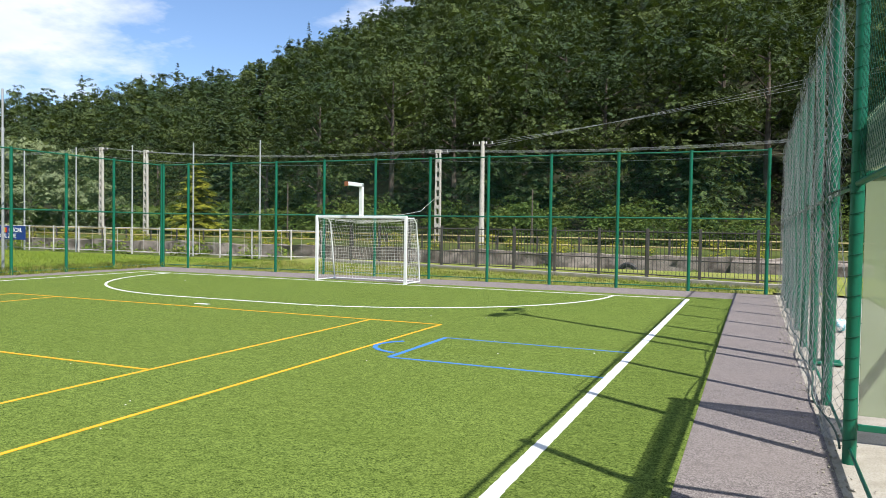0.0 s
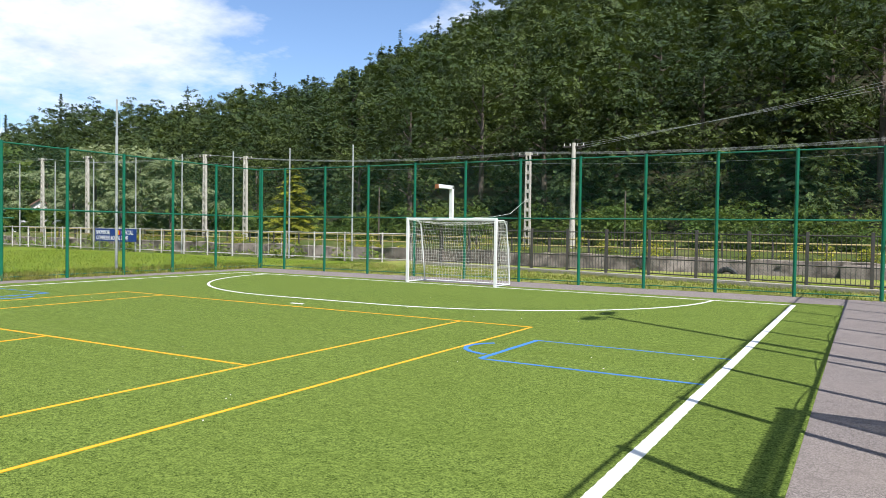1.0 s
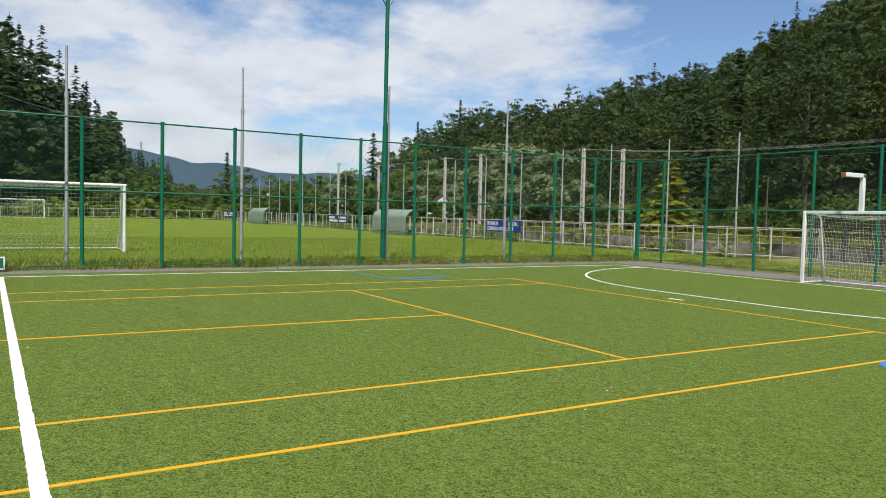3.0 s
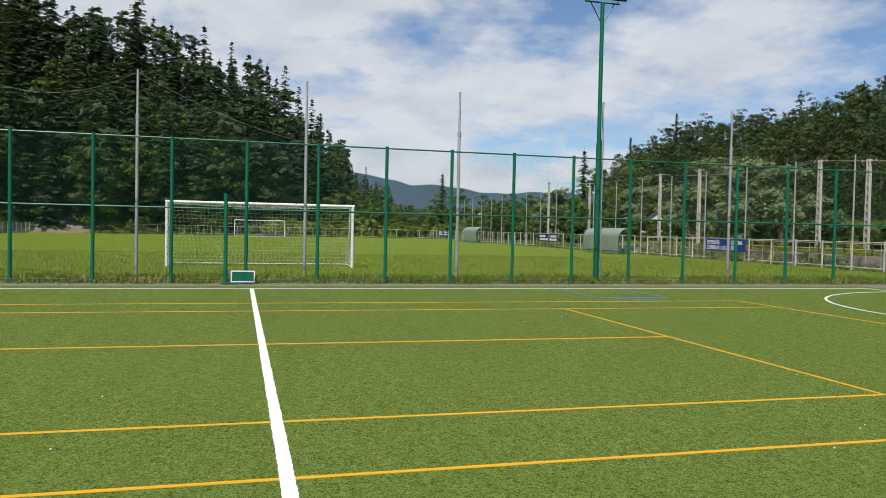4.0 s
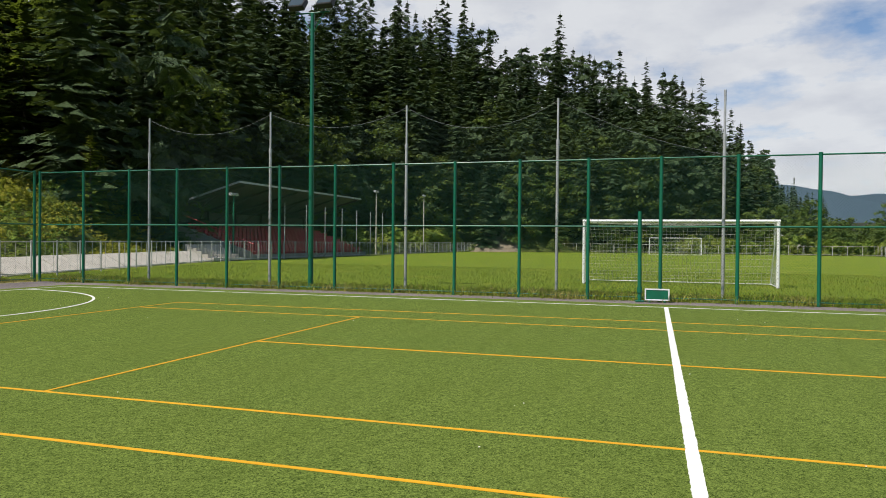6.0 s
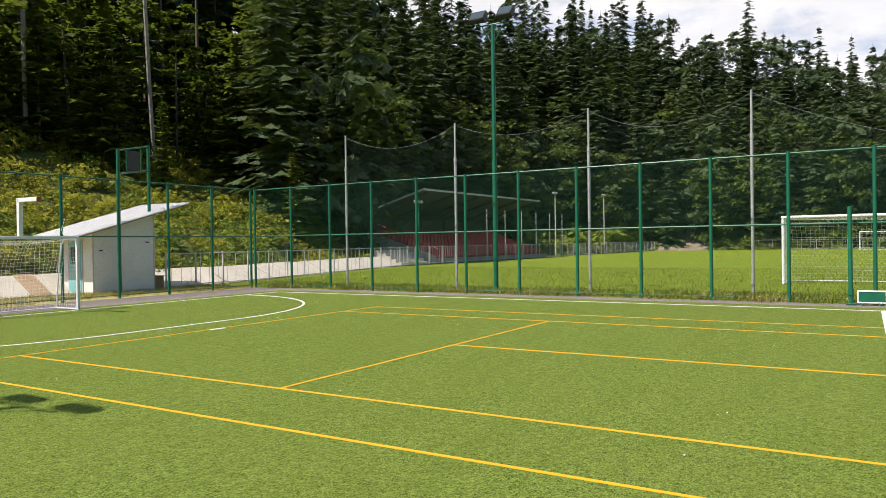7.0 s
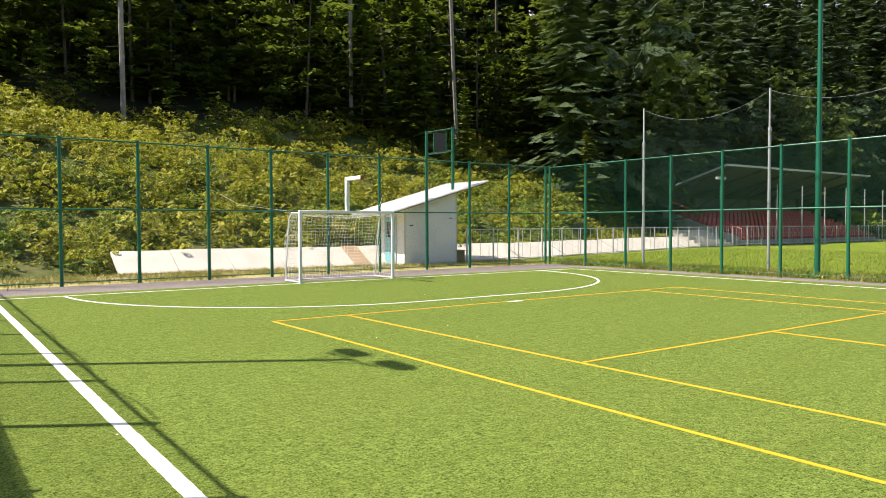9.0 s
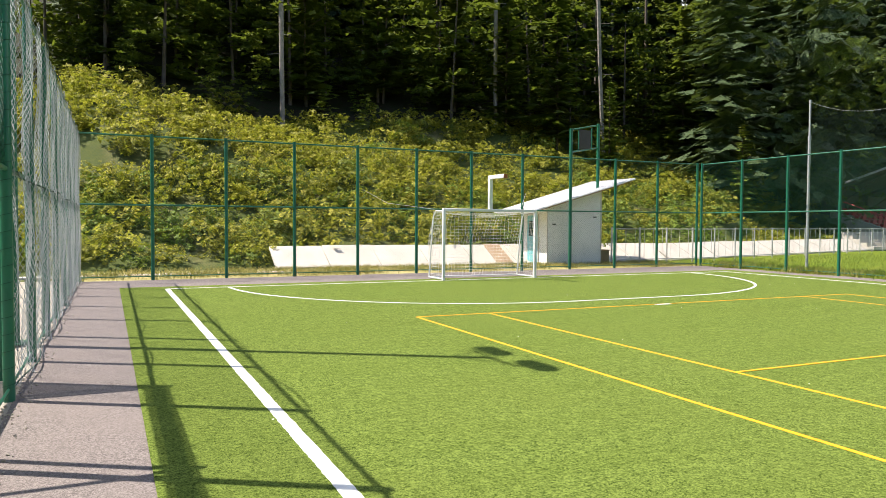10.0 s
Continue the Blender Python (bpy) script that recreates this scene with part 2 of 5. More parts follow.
# brightened leaf colour that stands in for sunlight on the wood's edge
LEAF_EDGE = leaf_material("edge_leaves_painted_sunlit", (0.050, 0.090, 0.014), (0.130, 0.175, 0.024), (0.13, 0.165, 0.022), 0.42, 0.25, 0.0, 9.0)
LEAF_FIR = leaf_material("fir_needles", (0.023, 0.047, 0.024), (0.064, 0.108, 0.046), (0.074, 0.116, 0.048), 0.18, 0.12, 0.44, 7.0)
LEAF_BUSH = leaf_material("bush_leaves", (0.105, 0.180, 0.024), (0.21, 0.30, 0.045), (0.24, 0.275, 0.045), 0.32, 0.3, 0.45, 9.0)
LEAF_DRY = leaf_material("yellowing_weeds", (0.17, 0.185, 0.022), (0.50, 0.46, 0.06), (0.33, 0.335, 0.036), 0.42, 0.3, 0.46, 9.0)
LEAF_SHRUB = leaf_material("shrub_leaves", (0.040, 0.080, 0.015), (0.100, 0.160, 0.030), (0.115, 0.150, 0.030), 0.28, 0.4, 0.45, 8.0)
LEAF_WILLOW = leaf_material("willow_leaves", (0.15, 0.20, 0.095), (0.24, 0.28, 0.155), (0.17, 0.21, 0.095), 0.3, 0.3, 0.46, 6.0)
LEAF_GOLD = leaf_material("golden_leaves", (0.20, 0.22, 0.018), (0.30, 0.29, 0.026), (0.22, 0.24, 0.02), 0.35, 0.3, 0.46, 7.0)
# aerial haze is put into the next two base colours
LEAF_FAR = leaf_material("far_leaves_haze_painted", (0.055, 0.085, 0.060), (0.075, 0.105, 0.072), (0.085, 0.110, 0.070), 0.1, 0.02)
FAR_HILL = plain("far_hill_haze_painted", (0.070, 0.105, 0.135), (0.056, 0.086, 0.112), 0.95, 0, 0.004, 0.05, 0.0, 0.0, 0.0)
GLASS_M, gn, gb = material("window_glass", 0.06, 0.0, 0.5)
gb.inputs["Base Color"].default_value = (0.05, 0.07, 0.08, 1)
SHEET_GREEN.node_tree.nodes["Principled BSDF"].inputs["Alpha"].default_value = 0.6
TINTED, tn, tb = material("green_tinted_sheet", 0.10, 0.0, 0.5)
tb.inputs["Base Color"].default_value = (0.34, 0.40, 0.26, 1)
tb.inputs["Alpha"].default_value = 0.62
CLEAR, cn, cb = material("clear_polycarbonate", 0.12, 0.0, 0.5)
cb.inputs["Base Color"].default_value = (0.62, 0.70, 0.58, 1)
cb.inputs["Alpha"].default_value = 0.35


# ---- mesh helpers ----
class Build:
    """Collects faces of one mesh."""

    def __init__(self):
        self.v, self.f, self.n = [], [], 0

    def add(self, verts, faces):
        self.v.extend(verts)
        k = self.n
        self.f.extend([tuple(i + k for i in f) for f in faces])
        self.n += len(verts)

    def box(self, c, s, turn=None, chamfer=0.0):
        hx, hy, hz = s[0] / 2, s[1] / 2, s[2] / 2
        k = min(chamfer, hx * 0.9, hy * 0.9, hz * 0.9)
        if k <= 0:
            vs = [Vector((a * hx, b * hy, d * hz)) for a in (-1, 1) for b in (-1, 1) for d in (-1, 1)]
            fs = [(0, 1, 3, 2), (4, 6, 7, 5), (0, 4, 5, 1), (2, 3, 7, 6), (0, 2, 6, 4), (1, 5, 7, 3)]
        else:
            b2 = bmesh.new()
            bmesh.ops.create_cube(b2, size=1.0)
            for q in b2.verts:
                q.co = Vector((q.co.x * s[0], q.co.y * s[1], q.co.z * s[2]))
            bmesh.ops.bevel(b2, geom=list(b2.edges), offset=k, segments=1, affect="EDGES", profile=0.5)
            b2.verts.index_update()
            vs, fs = [q.co.copy() for q in b2.verts], [tuple(q.index for q in f.verts) for f in b2.faces]
            b2.free()
        if turn is not None:
            vs = [turn @ q for q in vs]
        self.add([Vector(c) + q for q in vs], fs)
        return self

    def tube(self, p, q, r, n=8, r2=None, caps=True):
        p, q = Vector(p), Vector(q)
        d = (q - p).normalized()
        a = d.orthogonal().normalized()
        b = d.cross(a)
        r2 = r if r2 is None else r2
        vs = []
        for o, rad in ((p, r), (q, r2)):
            for i in range(n):
                t = 2 * math.pi * i / n
                vs.append(o + a * (rad * math.cos(t)) + b * (rad * math.sin(t)))
        fs = [(i, (i + 1) % n, n + (i + 1) % n, n + i) for i in range(n)]
        if caps:
            fs += [tuple(reversed(range(n))), tuple(range(n, 2 * n))]
        self.add(vs, fs)
        return self

    def path(self, pts, r, n=6):
        """A bent tube through the points."""
        pts = [Vector(p) for p in pts]
        ref = Vector((0.13, 0.37, 0.91))
        vs, fs = [], []
        for i, p in enumerate(pts):
            d = (pts[min(i + 1, len(pts) - 1)] - pts[max(i - 1, 0)]).normalized()
            a = d.cross(ref).normalized()
            b = d.cross(a)
            for j in range(n):
                t = 2 * math.pi * j / n
                vs.append(p + a * (r * math.cos(t)) + b * (r * math.sin(t)))
        for i in range(len(pts) - 1):
            for j in range(n):
                fs.append((i * n + j, i * n + (j + 1) % n, (i + 1) * n + (j + 1) % n, (i + 1) * n + j))
        fs += [tuple(reversed(range(n))), tuple(range((len(pts) - 1) * n, len(pts) * n))]
        self.add(vs, fs)
        return self

    def prism(self, outline, lo, hi, m=None):
        """A plan outline raised from lo to hi; m then turns it."""
        n = len(outline)
        vs = [Vector((x, y, lo)) for x, y in outline] + [Vector((x, y, hi)) for x, y in outline]
        if m is not None:
            vs = [m @ q for q in vs]
        self.add(vs, [tuple(reversed(range(n))), tuple(range(n, 2 * n))] + [(i, (i + 1) % n, n + (i + 1) % n, n + i) for i in range(n)])
        return self

    def mesh(self, name, mat, smooth=False):
        me = bpy.data.meshes.new(name)
        me.from_pydata([tuple(q) for q in self.v], [], self.f)
        me.materials.append(mat)
        if smooth:
            me.polygons.foreach_set("use_smooth", [True] * len(me.polygons))
            me.set_sharp_from_angle(angle=radians(40))
        me.update()
        return me


def part(name, shape, mat, parent=None, label="", at=None, smooth=True):
    """One mesh object under a thing or a part; shape is a Build or a mesh made before."""
    ob = new(name, shape.mesh(name, mat, smooth) if isinstance(shape, Build) else shape)
    if parent is not None:
        ob.parent = parent
    if at is not None:
        ob.location = at
    if label:
        ob["label"] = label
    return ob


def thing(name, label, category, group="", kind="", at=(0, 0, 0), turn=0.0):
    ob = new(name)
    ob.location, ob.rotation_euler = at, (0, 0, radians(turn))
    ob.empty_display_size = 0.2
    return tagged(ob, label, category, group, kind)


def solid(name, shape, mat, label, category, group="", kind="", at=None, smooth=True):
    return tagged(part(name, shape, mat, None, "", at, smooth), label, category, group, kind)


# ---- the ground ----
FIELD_Y = 29.5  # touchline fence of the grass field
AZ = (0, 10, 20, 27, 29.4, 34.6, 39.5, 45.4, 50, 54, 58, 61.5, 64, 70, 80, 82.5, 84.4, 86, 88, 92.4, 98.6, 107, 113, 123, 135, 160, 180, 230, 270, 320, 360)
ELEVATION = (23, 22, 20, 17.4, 16, 13.6, 11.4, 10.5, 9.2, 8.8, 8.4, 6.6, 3.0, 2.6, 2.8, 3.2, 7.2, 9.9, 12.1, 14.3, 16.4, 17.6, 18.4, 19.4, 22.0, 28.8, 31, 12, 12, 20, 23)
FOOT = (49, 49, 51, 53, 54, 60, 72, 100, 125, 145, 165, 180, 260, 320, 320, 200, 165, 150, 140, 128, 122, 118, 108, 76, 41, 29, 27.5, 45, 60, 55, 49)
RIDGE = (230, 230, 240, 255, 260, 270, 280, 290, 300, 305, 310, 300, 520, 700, 700, 330, 215, 195, 185, 170, 162, 158, 148, 118, 94, 85, 82, 120, 190, 210, 230)


def hill(x, y):
    """Height of the valley sides, without the trees on them."""
    dx, dy = x - 10.3, y + 0.3
    r = np.hypot(dx, dy)
    az = np.degrees(np.arctan2(-dx, dy)) % 360
    foot, ridge, el = np.interp(az, AZ, FOOT), np.interp(az, AZ, RIDGE), np.interp(az, AZ, ELEVATION)
    top = np.maximum(ridge * np.tan(np.radians(el)) + 1.6 - np.where((az > 84) & (az < 240), 23, 13), 1.0)
    u = (r - foot) / (ridge - foot)
    up = np.clip(u, 0, 1)
    z = top * (0.12 * up * up + 0.88 * up)
    return z * np.where(u > 1, np.maximum(1 - 0.12 * (u - 1), 0.3), 1.0)


def height(x, y):
    z = hill(x, y)
    rough = 0.5 * np.sin(x * 0.21 + 1.3 * np.sin(y * 0.17)) + 0.4 * np.sin(y * 0.29 + x * 0.11)
    z = z + rough * np.clip(z / 4.0, 0, 1.2) - 0.05
    # river bed beside the railing, and the raised road bank behind it
    bed = (y > 33.0) & (y < 40.4) & (x > -75)
    z = np.where(bed, -1.7, z)
    bank = np.clip((y - 40.4) / 5.0, 0, 1) * np.clip((x + 80) / 6, 0, 1) * 0.75
    return np.where((y >= 40.4) & (z < 6), np.maximum(z, bank - 0.05), z)


def axis(lo, hi, step, extra, far):
    a = list(np.arange(lo, hi + 0.01, step)) + list(extra)
    g, d = hi, step
    while g < far:
        d *= 1.22
        g += d
        a.append(g)
    g, d = lo, step
    while g > -far:
        d *= 1.22
        g -= d
        a.append(g)
    return np.array(sorted(set(np.round(a, 3))))


gx = axis(-150, 60, 2.5, (-75.0, -75.1), 3200)
gy = axis(-100, 120, 2.5, (32.95, 33.0, 40.4, 40.45), 3200)
GX, GY = np.meshgrid(gx, gy)
GZ = height(GX, GY)
nx = len(gx)
me = bpy.data.meshes.new("ground")
me.from_pydata(np.stack([GX.ravel(), GY.ravel(), GZ.ravel()], 1).tolist(), [], [(j * nx + i, j * nx + i + 1, (j + 1) * nx + i + 1, (j + 1) * nx + i) for j in range(len(gy) - 1) for i in range(nx - 1)])
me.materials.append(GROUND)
me.polygons.foreach_set("use_smooth", [True] * len(me.polygons))
tagged(new("ground", me), "rough grassy valley floor rising into wooded slopes", "ground", "", "structure")

# grass football field and verge: a slab a hand above the valley floor
solid("grass_field", Build().box((-62.5, -1.0, -0.06), (102.4, 61.0, 0.09)), GRASS, "mown grass football field beside the artificial pitch", "grass field", "", "structure")
solid("grass_verge", Build().box((2.0, 27.6, -0.045), (26.0, 10.6, 0.06)), VERGE, "grass verge between the fence and the river railing", "grass verge", "", "structure")
solid("grass_verge", Build().box((-4.0, -24.3, -0.045), (30.0, 4.0, 0.06)), DRY_VERGE, "dry grass verge behind the end fence", "grass verge", "", "structure")

solid("footpath", Build().box((11.3, -24.65, -0.03), (13.4, 0.5, 0.07), None, 0.008), CONCRETE, "narrow pale concrete path at the foot of the slope", "path", "", "structure")

# pitch: asphalt surround, turf carpet, gravel edge
solid("pavement", Build().box((0.0, -0.2, -0.04), (22.4, 44.6, 0.06)), ASPHALT, "grey asphalt strip round the artificial turf", "pavement", "", "structure")
solid("turf_carpet", Build().box((0.05, 0.0, -0.04), (20.2, 40.0, 0.08)), TURF, "green artificial turf with coloured court lines", "artificial turf", "", "structure")
T0 = 0.0
solid("gravel_strip", Build().box((12.3, 0.0, -0.045), (2.3, 46.0, 0.06)), GRAVEL, "pale gravel and broken concrete outside the fence", "gravel", "", "structure")
solid("grass_verge", Build().box((19.5, 0.0, -0.045), (12.0, 46.0, 0.06)), GRASS, "grass bank beyond the gravel strip", "grass verge", "", "structure")
rng = random.Random(5)
edge = Build()
for i in range(1600):
    y = rng.uniform(-21, 21.5)
    s = rng.uniform(0.004, 0.013)
    edge.box((11.13 + rng.gauss(0.06, 0.09), y, -0.005), (s * rng.uniform(1, 2), s * rng.uniform(1, 2), s), Euler((rng.random(), rng.random(), rng.random() * 6)).to_matrix())
solid("loose_stones", edge, GRAVEL, "loose pale stones along the asphalt edge", "stones", "", "stuff", smooth=False)


# ---- court lines ----
def line(name, pts, width, mat, label, lift=0.004, ragged=0.003, step=0.05, seed=1):
    """A painted line with slightly ragged edges through plan points, lying on the turf."""
    r = random.Random(seed)
    fine = []
    for (x0, y0), (x1, y1) in zip(pts[:-1], pts[1:]):
        n = max(1, int(math.hypot(x1 - x0, y1 - y0) / step))
        fine += [(x0 + (x1 - x0) * i / n, y0 + (y1 - y0) * i / n) for i in range(n)]
    fine.append(pts[-1])
    vs, fs = [], []
    for i, (x, y) in enumerate(fine):
        ax, ay = fine[max(i - 1, 0)]
        bx, by = fine[min(i + 1, len(fine) - 1)]
        d = math.hypot(bx - ax, by - ay) or 1
        px, py = -(by - ay) / d, (bx - ax) / d
        a, c = width / 2 + r.uniform(-ragged, ragged), width / 2 + r.uniform(-ragged, ragged)
        for k, z in ((a, T0 + lift), (-c, T0 + lift), (-c, T0 - 0.01), (a, T0 - 0.01)):
            vs.append((x + px * k, y + py * k, z))
    for i in range(len(fine) - 1):
        a, c = 4 * i, 4 * i + 4
        fs += [(a, a + 1, c + 1, c), (a + 1, a + 2, c + 2, c + 1), (a + 3, a, c, c + 3)]
    b = Build()
    b.add([Vector(v) for v in vs], fs)
    return solid(name, b, mat, label, "court line", "court lines", "structure", smooth=False)


XN, XF, YG = 9.095, -9.17, 19.3  # near and far touchlines, goal lines
line("touchline", [(XN, -YG), (XN, YG)], 0.112, PITCH_WHITE, "white painted touchline", ragged=0.005)
line("touchline", [(XF, -YG), (XF, YG)], 0.065, PITCH_WHITE, "white painted touchline")
line("goal_line", [(XF, YG), (XN, YG)], 0.065, PITCH_WHITE, "white painted goal line", 0.005)
line("goal_line", [(XF, -YG), (XN, -YG)], 0.065, PITCH_WHITE, "white painted goal line", 0.005)
line("halfway_line", [(XF, -0.17), (XN, 0.21)], 0.10, PITCH_WHITE, "white painted halfway line", 0.008, 0.005)
G1X, G2X = -0.36, 0.04
for s, gx0, nm in ((1, G1X, "goal_area_line"), (-1, G2X, "goal_area_line")):
    pts = [(gx0 + 1.5 + 6.1 * math.cos(a), s * (YG - 6.1 * math.sin(a))) for a in np.linspace(0, math.pi / 2, 30)]
    pts += [(gx0 - 1.5 - 6.1 * math.cos(a), s * (YG - 6.1 * math.sin(a))) for a in np.linspace(math.pi / 2, 0, 30)]
    line(nm, pts, 0.065, PITCH_WHITE, "white curved goal area line", 0.006)
line("penalty_mark", [(-0.44, 12.19), (-0.07, 12.19)], 0.075, PITCH_WHITE, "short white penalty mark", 0.009)
line("penalty_mark", [(0.32, -12.0), (-0.06, -12.0)], 0.075, PITCH_WHITE, "short white penalty mark", 0.009)
XD, XS, XFS, XFD, YB1, YS1, YS2, YB2 = 5.54, 4.12, -4.06, -5.51, 11.72, 6.36, -6.36, -12.07
for x in (XD, XS, XFS, XFD):
    line("tennis_sideline", [(x, YB2), (x, YB1)], 0.046, PITCH_YELLOW, "yellow painted tennis sideline", 0.004, 0.002)
for y in (YB1, YB2):
    line("tennis_baseline", [(XFD, y), (XD, y)], 0.046, PITCH_YELLOW, "yellow painted tennis baseline", 0.0055, 0.004)
for y in (YS1, YS2):
    line("service_line", [(XFS, y), (XS, y)], 0.046, PITCH_YELLOW, "yellow painted tennis service line", 0.0055, 0.004)
line("centre_service_line", [(0, YS2), (0, YS1)], 0.046, PITCH_YELLOW, "yellow painted centre service line", 0.007, 0.004)
for s in (1, -1):
    x0, x1 = (6.22, 9.05) if s > 0 else (-6.5, -9.1)
    line("basketball_lane_line", [(x1, 8.4), (x0, 8.42)], 0.05, PITCH_BLUE, "thin blue painted lane line", 0.004, 0.004)
    line("basketball_lane_line", [(x1, 10.32), (x0, 10.34)], 0.04, PITCH_BLUE, "thin blue painted lane line", 0.004, 0.004)
    line("basketball_lane_line", [(x0, 8.42), (x0, 10.34)], 0.07, PITCH_BLUE, "blue painted free throw line", 0.0055, 0.008)
    line("basketball_arc", [(x0 - s * 0.62 * math.sin(a), 8.95 - 0.55 * math.cos(a) + 0.35) for a in np.linspace(0.15, 2.4, 14)], 0.07, PITCH_BLUE, "blue painted lane arc", 0.0055, 0.01)

# ---- chain-link fences ----
POST = Build().tube((0, 0, -0.1), (0, 0, 4.05), 0.050, 10)
POST.tube((0, 0, 4.05), (0, 0, 4.075), 0.054, 10)
POST_MESH = POST.mesh("post", GREEN, True)


def clipped(u0, u1, z0, z1, pitch, sign):
    """Straight wires at 45 degrees that fill the rectangle."""
    out, c = [], (u0 - (z1 - z0)) - pitch
    while c < u1:
        a, b = max(u0, c), min(u1, c + (z1 - z0))
        if b > a + 0.01:
            za, zb = z0 + (a - c), z0 + (b - c)
            out.append((a, za, b, zb) if sign > 0 else (u0 + u1 - a, za, u0 + u1 - b, zb))
        c += pitch
    return out


def link_mesh(at_point, u0, u1, z0, z1, pitch, r):
    b = Build()
    for sg in (1, -1):
        for a, za, c, zc in clipped(u0, u1, z0, z1, pitch, sg):
            b.tube(at_point(a, za), at_point(c, zc), r, 3, None, False)
    return b


def fence(label, at_point, us, wire=0.0015, low_gap=None):
    """Posts at us along a line, two rails, and wire mesh bay by bay. low_gap: a stretch without mesh under the middle rail."""
    f = thing("chain_link_fence", label, "fence", "pitch fences", "structure")
    for u in us:
        part("post", POST_MESH, None, f, at=at_point(u, 0))
    u0, u1 = min(us), max(us)
    for nm, z, r in (("top_rail", 4.02, 0.022), ("middle_rail", 2.1, 0.024), ("bottom_rail", 0.10, 0.014)):
        part(nm, Build().tube(at_point(u0, z), at_point(u1, z), r, 8), GREEN, f)
    spans = [(u0, u1, 2.1, 4.02), (u0, u1, 0.10, 2.1)] if not low_gap else [(*low_gap, 2.1, 4.02)]
    for a, b, z0, z1 in spans:
        part("wire_mesh", link_mesh(at_point, a, b, z0, z1, 0.085, wire), GREEN_WIRE, f, smooth=False)
    return f


FX, NX, E1, E2 = -11.1, 11.28, 22.1, -22.45
fence("tall green chain-link fence on round green posts along the grass field", lambda u, z: (FX, u, z), [-22.46 + 2.01 * i for i in range(22)] + [22.1])
fence("tall green chain-link fence on round green posts before the river", lambda u, z: (u, E1, z), [-11.0] + [-9.74 + 2.07 * i for i in range(11)])
fence("tall green chain-link fence on round green posts below the slope", lambda u, z: (u, E2, z), [-10.85 + 2.01 * i for i in range(12)])
near = fence("tall green chain-link fence with a loose net, open under the rail beside the shelter", lambda u, z: (NX + 0.006 * u, u, z), [-22.4] + [-20.4 + 2.05 * i for i in range(7)] + [-8.1 + 2.035 * i for i in range(1, 7)] + [6.15 + 2.05 * i for i in range(8)] + [22.1], 0.0016, (-8.1, 6.15))
# wire ties wound round the posts of the near fence
TIE = Build()
for i in range(26):
    z = 0.12 + i * 0.155
    TIE.path([(0.055 * math.cos(a), 0.055 * math.sin(a), z + 0.012 * a) for a in np.linspace(0, 5.6, 10)], 0.0028, 4)
TIE_MESH = TIE.mesh("wire_tie", GREEN_WIRE)
for y in [6.15 + 2.05 * i for i in range(5)] + [-8.1 - 2.05 * i for i in range(4)]:
    part("wire_tie", TIE_MESH, None, near, at=(NX + 0.006 * y, y, 0))


def loose_net(u0, u1, seed, shift, cord):
    """A slack net hung on the near fence, gathered in folds."""
    r = random.Random(seed)
    ph = [r.uniform(0, 6) for _ in range(4)]

    def at(u, z):
        sway = 0.07 * math.sin(u * 5.1 + ph[0] + 0.5 * z) + 0.05 * math.sin(u * 11.3 + ph[1] - z) + 0.03 * math.sin(z * 3.1 + ph[2])
        return Vector((NX + 0.006 * u + shift + sway * (0.55 + 0.2 * (2.6 - z) * 0.4), u + 0.05 * math.sin(z * 4 + u * 3 + ph[3]), z))

    b = Build()
    step, hgt = 0.055 if cord < 0.002 else 0.046, 3.95
    nu, nz = int((u1 - u0) / step), int(hgt / step)
    for i in range(nu):
        for j in range(nz):
            if (i + j) % 2:
                continue
            p = at(u0 + i * step, 0.06 + j * step)
            for di in (-1, 1):
                if 0 <= i + di <= nu:
                    q = at(u0 + (i + di) * step, 0.06 + (j + 1) * step)
                    b.tube(p, q, cord, 3, None, False)
    return b


for u0, u1, seed, shift, cord, cord_mat in ((6.2, 22.0, 1, -0.08, 0.0016, GREY_CORD), (-22.2, -8.15, 2, -0.06, 0.0025, PALE_CORD)):
    hung = thing("loose_net", "slack grey rope net hanging along the green fence", "net", "loose nets")
    part("netting", loose_net(u0, u1, seed, shift, cord), cord_mat, hung, smooth=False)
    for nm, z in (("head_rope", 4.0), ("middle_rope", 2.06), ("foot_rope", 0.06)):
        part(nm, Build().path([(NX + 0.006 * u + shift + 0.04 * math.sin(u * 2.1 + z), u, z + 0.02 * math.sin(u * 1.3)) for u in np.linspace(u0, u1, 60)], 0.009, 5), DARK_CORD, hung)


